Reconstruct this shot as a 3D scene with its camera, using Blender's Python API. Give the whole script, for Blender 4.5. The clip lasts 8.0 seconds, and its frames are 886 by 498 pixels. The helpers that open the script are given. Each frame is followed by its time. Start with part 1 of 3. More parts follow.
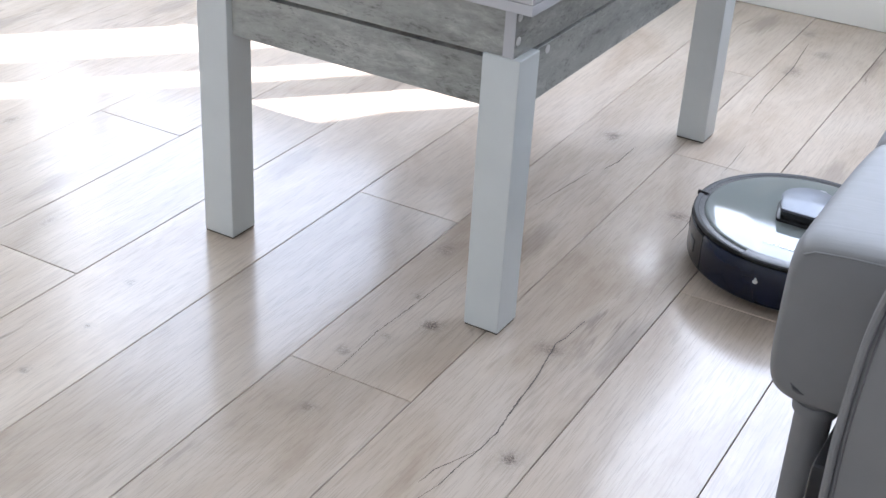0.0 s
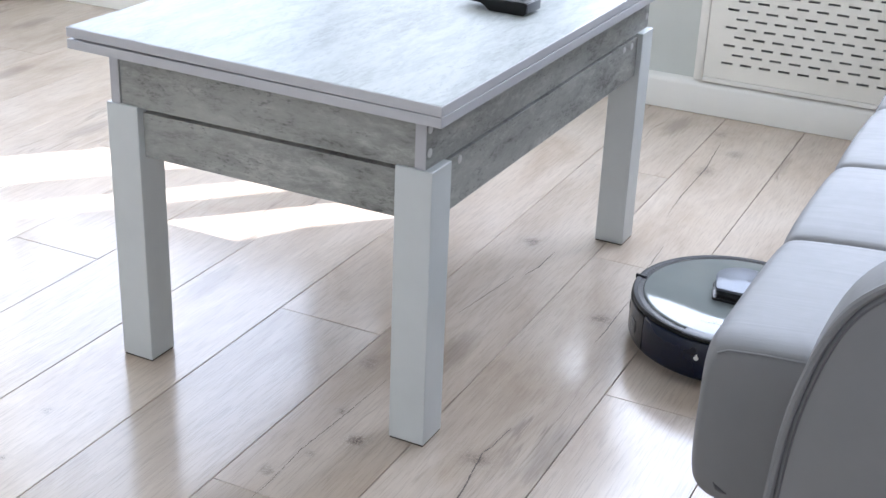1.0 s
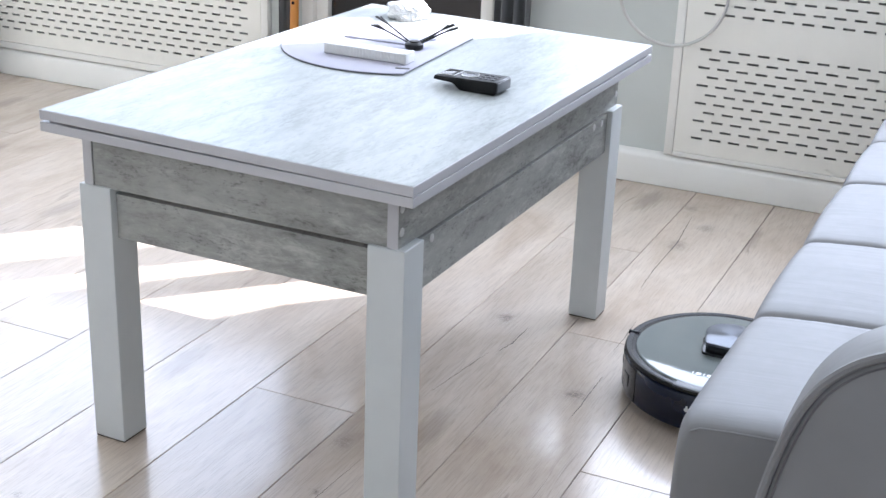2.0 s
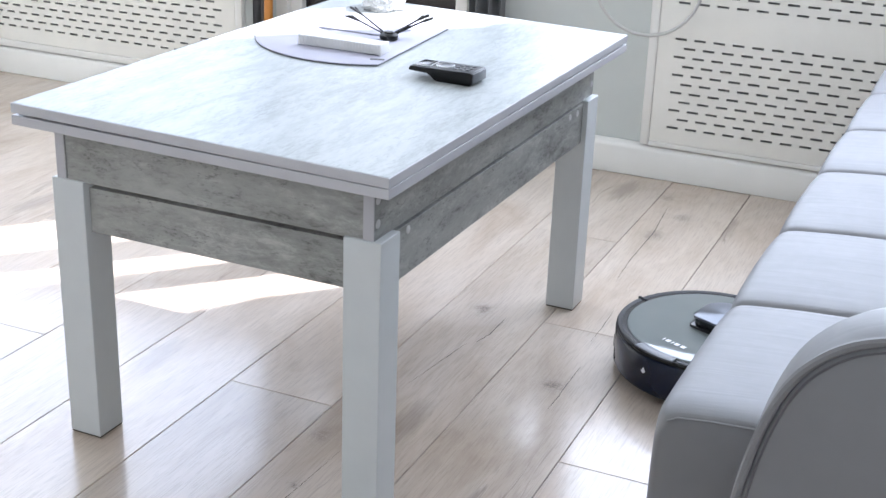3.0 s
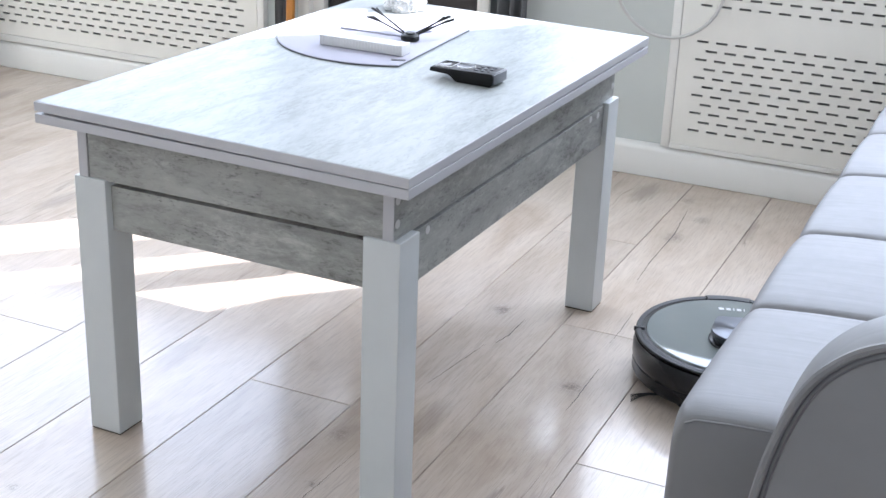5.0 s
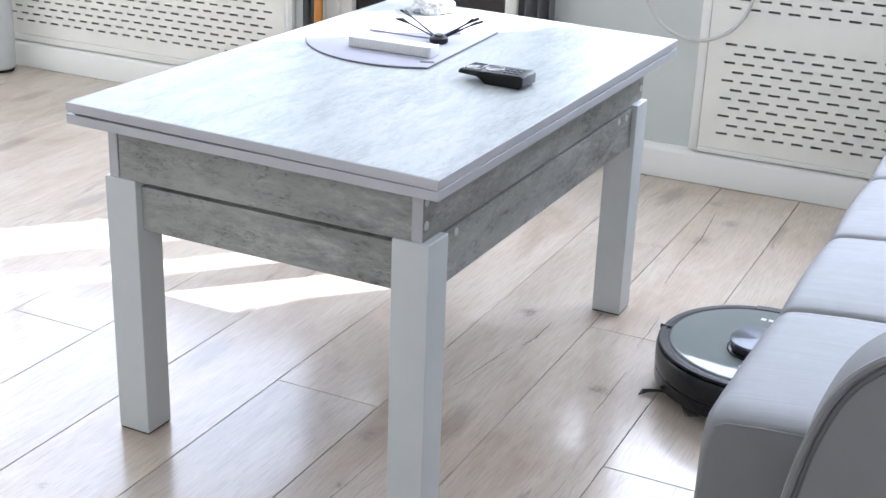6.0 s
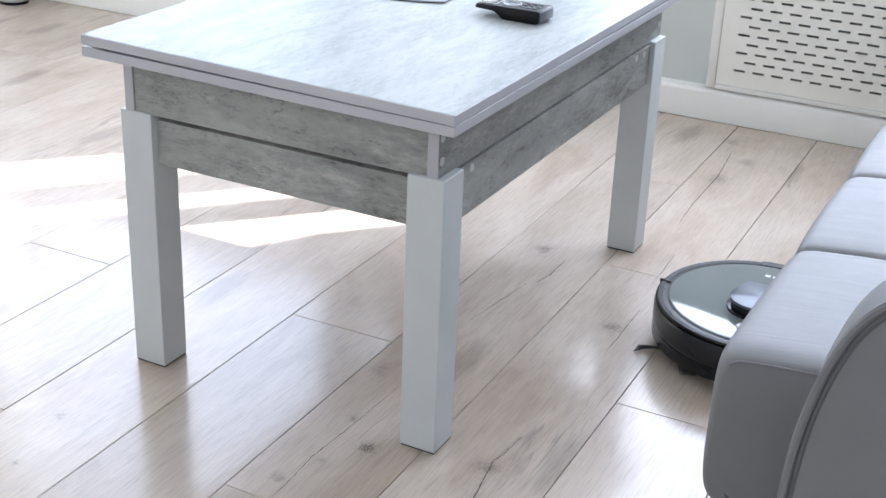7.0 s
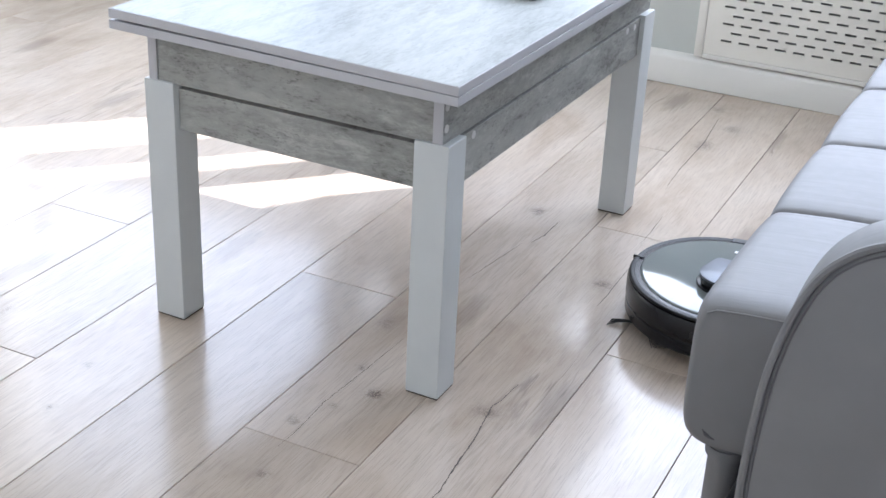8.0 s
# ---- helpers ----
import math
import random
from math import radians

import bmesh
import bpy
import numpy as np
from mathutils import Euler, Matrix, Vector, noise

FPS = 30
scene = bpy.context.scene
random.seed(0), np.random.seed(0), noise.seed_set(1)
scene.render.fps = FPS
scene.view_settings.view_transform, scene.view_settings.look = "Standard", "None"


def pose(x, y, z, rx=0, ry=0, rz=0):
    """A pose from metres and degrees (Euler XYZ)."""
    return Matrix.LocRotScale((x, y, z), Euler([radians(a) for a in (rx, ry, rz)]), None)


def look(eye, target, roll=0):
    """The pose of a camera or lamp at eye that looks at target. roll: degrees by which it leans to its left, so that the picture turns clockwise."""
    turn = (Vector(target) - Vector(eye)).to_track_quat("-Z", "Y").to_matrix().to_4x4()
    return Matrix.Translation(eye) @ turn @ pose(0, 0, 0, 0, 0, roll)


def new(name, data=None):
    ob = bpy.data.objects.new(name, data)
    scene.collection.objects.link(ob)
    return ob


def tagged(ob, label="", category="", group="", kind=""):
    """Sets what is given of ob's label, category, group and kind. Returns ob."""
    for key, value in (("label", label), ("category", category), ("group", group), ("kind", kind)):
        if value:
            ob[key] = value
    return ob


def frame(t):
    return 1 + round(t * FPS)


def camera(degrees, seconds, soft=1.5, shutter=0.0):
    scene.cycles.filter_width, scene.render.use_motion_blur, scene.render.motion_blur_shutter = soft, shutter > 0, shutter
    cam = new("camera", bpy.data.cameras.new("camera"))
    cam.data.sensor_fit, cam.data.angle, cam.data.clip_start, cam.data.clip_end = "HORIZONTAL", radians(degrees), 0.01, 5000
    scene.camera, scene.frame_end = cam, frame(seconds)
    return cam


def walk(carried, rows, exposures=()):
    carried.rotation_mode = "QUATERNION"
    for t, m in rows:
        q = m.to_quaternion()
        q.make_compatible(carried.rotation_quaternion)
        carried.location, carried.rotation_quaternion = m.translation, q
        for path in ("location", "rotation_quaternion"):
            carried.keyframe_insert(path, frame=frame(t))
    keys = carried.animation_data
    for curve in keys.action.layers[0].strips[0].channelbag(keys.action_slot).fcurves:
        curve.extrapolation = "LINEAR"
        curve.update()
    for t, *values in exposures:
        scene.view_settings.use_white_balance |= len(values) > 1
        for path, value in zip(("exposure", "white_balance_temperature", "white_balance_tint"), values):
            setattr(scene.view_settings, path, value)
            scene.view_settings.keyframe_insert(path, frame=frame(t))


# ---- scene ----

cam = camera(37.27, 8.0)
PATH = [
    (0.0, (0.6786, -1.4019, 1.0461), (-0.0026, -0.1848, 0.262), 3.4),
    (0.5, (0.692, -1.3975, 1.0448), (0.0236, -0.1381, 0.3187), 2.87),
    (1.0, (0.6941, -1.3882, 1.0481), (0.0497, -0.082, 0.386), 2.32),
    (1.3, (0.6942, -1.3855, 1.0573), (0.0298, -0.0475, 0.4843), 2.38),
    (1.5, (0.6923, -1.3852, 1.0575), (0.0421, -0.0356, 0.4955), 1.94),
    (1.7, (0.6982, -1.3893, 1.0592), (0.0563, -0.0388, 0.49), 2.11),
    (2.8, (0.6991, -1.3842, 1.0582), (0.0756, -0.0343, 0.4674), 2.08),
    (3.0, (0.6973, -1.3829, 1.0567), (0.0883, -0.0257, 0.4676), 2.13),
    (3.5, (0.6947, -1.3811, 1.0554), (0.1096, -0.0139, 0.465), 2.18),
    (4.0, (0.6976, -1.3805, 1.0558), (0.1066, -0.0167, 0.4636), 2.17),
    (4.5, (0.6974, -1.385, 1.0561), (0.0911, -0.0268, 0.4666), 2.09),
    (4.7, (0.6999, -1.3854, 1.0571), (0.0817, -0.0321, 0.4687), 2.12),
    (5.8, (0.6978, -1.3887, 1.0574), (0.0464, -0.0511, 0.4687), 2.22),
    (6.0, (0.6952, -1.3893, 1.0566), (0.0367, -0.0544, 0.4697), 2.09),
    (6.5, (0.693, -1.3895, 1.0577), (0.0209, -0.0689, 0.454), 2.18),
    (7.0, (0.6937, -1.3901, 1.0549), (0.0361, -0.0884, 0.3969), 2.34),
    (7.5, (0.7029, -1.4310, 1.0721), (0.0981, -0.2177, 0.4300), 2.58),
    (8.0, (0.7365, -1.5181, 1.1091), (0.1392, -0.3073, 0.4556), 2.77),
]
walk(cam, [(t, look(eye, target, roll)) for t, eye, target, roll in PATH])

# ---- light ----
SUN_ELEV, SUN_AZ = 31.4, 42.2          # azimuth from +y towards +x
world = bpy.data.worlds.new("sky")
scene.world = world
world.use_nodes = True
wn = world.node_tree.nodes
sky = wn.new("ShaderNodeTexSky")
sky.sky_type, sky.sun_disc = "NISHITA", False
sky.sun_elevation, sky.sun_rotation = radians(SUN_ELEV), radians(SUN_AZ)
world.node_tree.links.new(sky.outputs[0], wn["Background"].inputs[0])
wn["Background"].inputs[1].default_value = 0.15
sun_data = bpy.data.lights.new("sun", "SUN")
sun_data.energy, sun_data.angle, sun_data.color = 5.0, radians(0.5), (1.0, 0.965, 0.92)
sun = new("sun", sun_data)
_d = Vector((math.sin(radians(SUN_AZ)) * math.cos(radians(SUN_ELEV)), math.cos(radians(SUN_AZ)) * math.cos(radians(SUN_ELEV)), math.sin(radians(SUN_ELEV))))
sun.matrix_world = look(_d * 8, (0, 0, 0))


def window_light(name, x, y, z, w, h, watts):
    d = bpy.data.lights.new(name, "AREA")
    d.shape, d.size, d.size_y, d.energy, d.color = "RECTANGLE", w, h, watts, (0.81, 0.905, 1.0)
    ob = new(name, d)
    ob.matrix_world = look((x, y, z), (x, y - 1, z))
    return ob


window_light("sky_light_left", -2.10, 1.83, 1.5, 1.56, 1.40, 13.0)
# sky light of the unseen upper door; its lamp hangs before an opaque pane
window_light("sky_light_door", -0.945, 1.785, 1.525, 0.45, 1.30, 3.0)
window_light("sky_light_right", 0.18, 1.86, 1.5, 1.34, 1.45, 20.5)
scene.view_settings.exposure = 1.50
scene.view_settings.use_white_balance = True
scene.view_settings.white_balance_temperature, scene.view_settings.white_balance_tint = 6090, 17.5


# ---- materials ----
class Mat:
    """A node material with a short way to wire it."""

    def __init__(self, name, rough=0.5, metal=0.0):
        self.m = bpy.data.materials.new(name)
        self.m.use_nodes = True
        self.t = self.m.node_tree
        self.b = self.t.nodes["Principled BSDF"]
        self.b.inputs["Roughness"].default_value = rough
        self.b.inputs["Metallic"].default_value = metal

    def n(self, kind, **inputs):
        node = self.t.nodes.new("ShaderNode" + kind)
        for key, value in inputs.items():
            k = int(key[1:]) if key[0] == "i" and key[1:].isdigit() else key.replace("_", " ")
            if isinstance(value, bpy.types.NodeSocket):
                self.t.links.new(value, node.inputs[k])
            else:
                node.inputs[k].default_value = value
        return node

    def coords(self, scale=(1, 1, 1), rot=(0, 0, 0), shift=None):
        tc = self.n("TexCoord")
        mp = self.n("Mapping", Vector=tc.outputs["Object"], Scale=scale, Rotation=rot)
        if shift is not None:
            self.t.links.new(shift, mp.inputs["Location"])
        return mp.outputs[0]

    def noise(self, vec, scale, detail=4.0, rough=0.55, dist=0.0):
        return self.n("TexNoise", Vector=vec, Scale=scale, Detail=detail, Roughness=rough, Distortion=dist).outputs["Fac"]

    def ramp(self, fac, stops):
        r = self.n("ValToRGB", Fac=fac)
        e = r.color_ramp.elements
        while len(e) < len(stops):
            e.new(0.5)
        for el, (p, c) in zip(e, stops):
            el.position = p
            el.color = (*c, 1) if len(c) == 3 else c
        return r.outputs[0]

    def mix(self, fac, a, b, mode="MIX"):
        m = self.t.nodes.new("ShaderNodeMix")
        m.data_type, m.blend_type = "RGBA", mode
        for idx, v in ((0, fac), (6, a), (7, b)):
            if isinstance(v, bpy.types.NodeSocket):
                self.t.links.new(v, m.inputs[idx])
            else:
                m.inputs[idx].default_value = (*v, 1) if isinstance(v, tuple) and len(v) == 3 else v
        return m.outputs[2]

    def math(self, op, a, b=0.0):
        m = self.n("Math", i0=a, i1=b)
        m.operation = op
        return m.outputs[0]

    def color(self, v):
        self.put("Base Color", (*v, 1) if isinstance(v, tuple) else v)
        return self

    def put(self, name, v):
        if isinstance(v, bpy.types.NodeSocket):
            self.t.links.new(v, self.b.inputs[name])
        else:
            self.b.inputs[name].default_value = v
        return self

    def bump(self, height, strength=0.2, distance=0.001):
        self.put("Normal", self.n("Bump", Height=height, Strength=strength, Distance=distance).outputs[0])
        return self


def grey(v):
    return (v, v, v)


def make_plain(name, col, rough, metal=0.0, vary=0.06, scale=14.0, bump=0.0, bscale=400.0):
    """Paint, plastic or metal with a faint cloudiness and fine relief."""
    m = Mat(name, rough, metal)
    v = m.coords()
    f = m.noise(v, scale, 5)
    lo = tuple(max(0, c * (1 - vary)) for c in col)
    hi = tuple(min(1, c * (1 + vary)) for c in col)
    m.color(m.ramp(f, [(0.3, lo), (0.7, hi)]))
    r = m.n("MapRange", Value=m.noise(v, scale * 4, 3), i3=rough * 0.85, i4=min(1, rough * 1.15))
    m.put("Roughness", r.outputs[0])
    if bump:
        m.bump(m.noise(v, bscale, 2), bump, 0.0005)
    return m.m


KNOTS = [(-0.126, 0.015, 0.017, 0.015, 1.0), (-0.186, 0.073, 0.009, 0.009, 0.75), (-0.224, 0.222, 0.020, 0.028, 0.5), (0.047, 0.060, 0.024, 0.018, 0.75),
         (-0.192, 0.803, 0.020, 0.028, 0.75), (0.044, 0.562, 0.024, 0.022, 0.75), (-0.164, -0.047, 0.012, 0.012, 0.5), (-0.193, -0.112, 0.013, 0.013, 0.55),
         (0.119, -0.193, 0.014, 0.016, 1.0), (-0.157, -0.250, 0.012, 0.012, 0.55), (-0.528, -0.275, 0.010, 0.011, 0.7), (-0.563, -0.149, 0.008, 0.009, 0.6),
         (-0.519, -0.401, 0.012, 0.012, 0.6), (-0.804, -0.079, 0.012, 0.028, 0.45), (-1.149, 0.165, 0.014, 0.030, 0.55), (-0.013, 1.370, 0.028, 0.045, 0.6),
         (0.013, 1.515, 0.028, 0.034, 0.5), (-0.056, 1.636, 0.020, 0.030, 0.5)]


def make_oak():
    """Whitewashed oak laminate, grain along y, each board its own cut."""
    m = Mat("whitewashed_oak", 0.4)
    rnd = m.n("ObjectInfo").outputs["Random"]
    off = m.n("CombineXYZ", X=m.math("MULTIPLY", rnd, 37.0), Y=m.math("MULTIPLY", rnd, 91.0), Z=m.math("MULTIPLY", rnd, 13.0)).outputs[0]
    cloud = m.noise(m.coords((5.0, 2.0, 1), shift=off), 1.4, 6, 0.6, 0.7)
    band = m.noise(m.coords((22, 1.3, 1), shift=off), 1.3, 5, 0.6, 0.9)
    grain = m.noise(m.coords((120, 9.0, 1), shift=off), 1.5, 5, 0.65, 0.3)
    pore = m.noise(m.coords((320, 13.0, 1), shift=off), 1.4, 2, 0.5)
    base = m.ramp(cloud, [(0.30, (0.45, 0.378, 0.316)), (0.44, (0.535, 0.467, 0.402)), (0.56, (0.59, 0.525, 0.462)), (0.75, (0.63, 0.57, 0.512))])
    base = m.mix(m.math("MULTIPLY", m.ramp(band, [(0.36, grey(1.0)), (0.54, grey(0.0))]), 0.18), base, (0.37, 0.31, 0.265))
    base = m.mix(m.math("MULTIPLY", m.ramp(grain, [(0.38, grey(1.0)), (0.56, grey(0.0))]), 0.13), base, (0.28, 0.235, 0.20))
    base = m.mix(m.math("MULTIPLY", m.ramp(pore, [(0.38, grey(1.0)), (0.47, grey(0.0))]), 0.24), base, (0.26, 0.22, 0.19))
    # knots where the boards show them, each a dark heart in a brown halo
    pos = m.n("NewGeometry").outputs["Position"]
    wob = m.n("VectorMath", i0=m.n("TexNoise", Vector=pos, Scale=60.0, Detail=3.0).outputs["Color"], i1=(-0.5, -0.5, -0.5))
    wob.operation = "ADD"
    wob2 = m.n("VectorMath", i0=wob.outputs[0], i1=(0.020, 0.026, 0.0))
    wob2.operation = "MULTIPLY"
    bent = m.n("VectorMath", i0=pos, i1=wob2.outputs[0])
    bent.operation = "ADD"
    curl = m.ramp(m.noise(pos, 190.0, 3, 0.6, 1.5), [(0.40, grey(0.30)), (0.54, grey(1.0))])
    for kx, ky, rx, ry, force in KNOTS:
        sub = m.n("VectorMath", i0=bent.outputs[0], i1=(kx, ky, 0.0))
        sub.operation = "SUBTRACT"
        mul = m.n("VectorMath", i0=sub.outputs[0], i1=(1 / rx, 1 / ry, 0.0))
        mul.operation = "MULTIPLY"
        dist = m.n("VectorMath", i0=mul.outputs[0])
        dist.operation = "LENGTH"
        f = m.ramp(m.math("MULTIPLY", dist.outputs["Value"], 0.25), [(0.05, grey(force * 0.95)), (0.14, grey(force * 0.62)), (0.22, grey(force * 0.26)), (0.40, grey(force * 0.10)), (0.75, grey(0.0))])
        base = m.mix(m.math("MULTIPLY", f, curl), base, (0.115, 0.092, 0.078))
    # scattered knots: dark heart, brown halo drawn out along the grain, cracks running from them
    kv = m.coords((3.4, 1.05, 1), shift=off)
    warp = m.mix(0.06, kv, m.n("TexNoise", Vector=m.coords((14, 9, 1), shift=off), Scale=1.6, Detail=4.0).outputs["Color"])
    cells = m.n("TexVoronoi", Scale=1.0, Randomness=0.9)
    cells.voronoi_dimensions = "2D"
    m.t.links.new(warp, cells.inputs["Vector"])
    vor = cells.outputs["Distance"]
    halo = m.ramp(vor, [(0.05, grey(1.0)), (0.20, grey(0.35)), (0.36, grey(0.0))])
    base = m.mix(m.math("MULTIPLY", halo, 0.12), base, (0.33, 0.27, 0.23))
    heart = m.ramp(m.math("ADD", vor, m.math("MULTIPLY", m.math("SUBTRACT", grain, 0.5), 0.10)), [(0.035, grey(1.0)), (0.075, grey(0.5)), (0.10, grey(0.0))])
    base = m.mix(m.math("MULTIPLY", heart, 0.35), base, (0.13, 0.105, 0.09))
    cn = m.noise(m.coords((9.0, 0.75, 1), shift=off), 1.0, 5, 0.5, 0.25)
    crack = m.ramp(m.math("ABSOLUTE", m.math("SUBTRACT", cn, 0.5)), [(0.0, grey(1.0)), (0.003, grey(0.6)), (0.008, grey(0.0))])
    near = m.math("MULTIPLY", m.ramp(vor, [(0.16, grey(1.0)), (0.36, grey(0.0))]), m.ramp(m.noise(m.coords((5, 2.2, 1), shift=off), 1.7, 2), [(0.45, grey(0.0)), (0.58, grey(1.0))]))
    crack = m.math("MULTIPLY", crack, near)
    base = m.mix(m.math("MULTIPLY", crack, 0.55), base, (0.12, 0.10, 0.09))
    tone = m.n("HueSaturation", Color=base, Saturation=1.32)
    m.t.links.new(m.n("MapRange", Value=rnd, i3=0.90, i4=1.10).outputs[0], tone.inputs["Value"])
    m.color(tone.outputs[0])
    m.put("Roughness", m.n("MapRange", Value=cloud, i3=0.40, i4=0.50).outputs[0])
    m.put("IOR", 1.45)
    m.put("Specular IOR Level", 0.42)
    m.put("Coat Weight", 0.85)
    m.put("Coat IOR", 1.42)
    m.put("Coat Roughness", m.n("MapRange", Value=cloud, i3=0.13, i4=0.19).outputs[0])
    m.bump(m.noise(m.coords((120, 6.0, 1), shift=off), 1.2, 1, 0.4), 0.06, 0.0005)
    return m.m


def make_concrete(name, stretch, lo=0.23, hi=0.50, rough=0.4, fine=0.38, pit=1.0, relief=0.10, swing=1.0, tint=(1.0, 1.0, 1.0), gloss=0.5):
    """Concrete-look board with cloudy stains drawn out along the board."""
    m = Mat(name, rough)
    v = m.coords(stretch)
    a = m.noise(v, 5.0, 8, 0.62, 0.6)
    b = m.noise(v, 26.0, 9, 0.76, 0.5)
    c = m.noise(m.coords(tuple(s * 0.4 for s in stretch)), 5.0, 3)
    f = m.math("ADD", m.math("MULTIPLY", a, 1.0 - fine), m.math("MULTIPLY", b, fine))
    mid = (lo + hi) / 2
    base = m.ramp(f, [(0.36, (lo * 1.02, lo * 1.01, lo * 0.95)), (0.46, (mid * 0.92, mid * 0.94, mid * 0.925)), (0.53, (mid * 1.1, mid * 1.12, mid * 1.1)), (0.64, (hi, hi * 1.01, hi))])
    base = m.mix(m.ramp(c, [(0.42, grey(0.0)), (0.68, grey(0.5))]), base, (hi * 1.03, hi * 1.05, hi * 1.03))
    pits = m.ramp(m.noise(m.coords(tuple(s * 1.0 for s in stretch)), 48.0, 5, 0.75), [(0.36, grey(0.6)), (0.47, grey(0.0))])
    patch = m.ramp(m.noise(v, 7.0, 3), [(0.46, grey(0.0)), (0.58, grey(1.0))])
    base = m.mix(m.math("MULTIPLY", m.math("MULTIPLY", pits, patch), pit), base, grey(lo * 0.75))
    m.color(m.mix(1.0, base, tint, "MULTIPLY"))
    m.put("Specular IOR Level", gloss)
    m.put("Roughness", m.n("MapRange", Value=b, i3=rough * (1 - 0.2 * swing), i4=rough * (1 + 0.25 * swing)).outputs[0])
    if relief:
        m.bump(b, relief, 0.0003)
    return m.m


OAK = make_oak()
CRACK = make_plain("dark_split", (0.10, 0.08, 0.07), 0.6, vary=0.3, scale=60)
JOINT = make_plain("joint_dark", (0.08, 0.066, 0.057), 0.8)
CONCRETE_TOP = make_concrete("concrete_top", (5.2, 1.3, 1), 0.30, 0.47, 0.36, 0.52, 0.8, 0.012, 0.5, (0.955, 1.0, 1.01), 0.085)
CONCRETE_BOARD = make_concrete("concrete_board_short", (1.7, 1.0, 5.0), 0.07, 0.48, 0.42, 0.50, 1.0, 0.12, 1.0, (1.0, 1.0, 0.955))
CONCRETE_SIDE = make_concrete("concrete_board_long", (1.0, 1.7, 5.0), 0.07, 0.48, 0.42, 0.50, 1.0, 0.12, 1.0, (1.0, 1.0, 0.955))
EDGE = make_plain("edge_band", (0.50, 0.50, 0.52), 0.35, vary=0.03)
LEG = make_plain("white_lacquer", (0.62, 0.65, 0.65), 0.38, vary=0.03, bump=0.08, bscale=260)
CAP = make_plain("grey_cap", (0.60, 0.60, 0.59), 0.4)
WALL = make_plain("grey_wall_paint", (0.66, 0.695, 0.67), 0.8, vary=0.04, scale=5, bump=0.25, bscale=220)
WHITE = make_plain("white_paint", (0.90, 0.892, 0.85), 0.45, vary=0.025, scale=6, bump=0.05)
SCREEN = make_plain("screen_enamel", (0.91, 0.90, 0.835), 0.42, vary=0.03, scale=6)
INNER = make_plain("pale_wall_paint", (0.88, 0.865, 0.835), 0.8, vary=0.03, scale=5)
# even grey that stands for the shade behind the screens' slots
SLOT_SHADE = make_plain("slot_shade", (0.30, 0.30, 0.29), 0.8)
BLACK = make_plain("black_plastic", (0.010, 0.010, 0.012), 0.24, vary=0.15)

BLACK.node_tree.nodes["Principled BSDF"].inputs["Specular IOR Level"].default_value = 0.3


def make_matt_black():
    m = Mat("matt_black_plastic", 0.42)
    v = m.coords()
    m.color(m.ramp(m.noise(v, 90, 3), [(0.3, grey(0.006)), (0.7, grey(0.010))]))
    m.put("Specular IOR Level", 0.25)
    return m.m


MATT = make_matt_black()
BLACKGLASS = make_plain("black_glass", (0.012, 0.012, 0.014), 0.2, vary=0.1)
FROSTED = make_plain("opaque_milky_glass", (0.78, 0.80, 0.82), 0.35, vary=0.02)
CURTAIN = make_plain("grey_curtain", (0.14, 0.145, 0.15), 0.85, vary=0.1, bump=0.3, bscale=700)
ORANGE = make_plain("orange_plastic", (0.55, 0.22, 0.04), 0.4)
PAPER = make_plain("white_cloth", (0.45, 0.45, 0.53), 0.8, vary=0.03, bump=0.15, bscale=900)
TISSUE = make_plain("white_tissue", (0.80, 0.81, 0.80), 0.85, vary=0.02, bump=0.15, bscale=900)
FILTER = make_plain("white_filter", (0.72, 0.72, 0.71), 0.6, vary=0.03)
CABLE = make_plain("white_cable", (0.62, 0.62, 0.60), 0.4)


def make_leather():
    m = Mat("pale_grey_leather", 0.55)
    v = m.coords()
    f = m.noise(v, 7, 4)
    m.color(m.ramp(f, [(0.3, (0.165, 0.165, 0.171)), (0.7, (0.195, 0.195, 0.202))]))
    vor = m.n("TexVoronoi", Vector=v, Scale=420.0).outputs["Distance"]
    h = m.math("ADD", m.math("MULTIPLY", vor, 0.03), m.math("MULTIPLY", m.noise(m.coords((3, 26, 5)), 1.6, 3, 0.5, 0.6), 1.3))
    m.bump(h, 0.20, 0.0026)
    m.put("Specular IOR Level", 0.48)
    m.put("Roughness", m.n("MapRange", Value=m.noise(v, 60, 3), i3=0.48, i4=0.62).outputs[0])
    return m.m


LEATHER = make_leather()
SEAM = make_plain("grey_thread", (0.10, 0.10, 0.105), 0.7)

# ---- building helpers ----


def box(bm, x0, x1, y0, y1, z0, z1, bevel=0.0, seg=2, rot=None):
    """A bevelled box added to bm; rot: a matrix laid on it."""
    r = bmesh.ops.create_cube(bm, size=1.0)
    vs = r["verts"]
    bmesh.ops.transform(bm, verts=vs, matrix=Matrix.LocRotScale(((x0 + x1) / 2, (y0 + y1) / 2, (z0 + z1) / 2), None, (x1 - x0, y1 - y0, z1 - z0)))
    if bevel:
        es = {e for v in vs for e in v.link_edges}
        out = bmesh.ops.bevel(bm, geom=list(es), offset=bevel, segments=seg, profile=0.5, affect="EDGES", clamp_overlap=True)
        vs = list({v for f in out["faces"] for v in f.verts} | {v for v in vs if v.is_valid})
    if rot is not None:
        bmesh.ops.transform(bm, verts=[v for v in vs if v.is_valid], matrix=rot)
    return vs


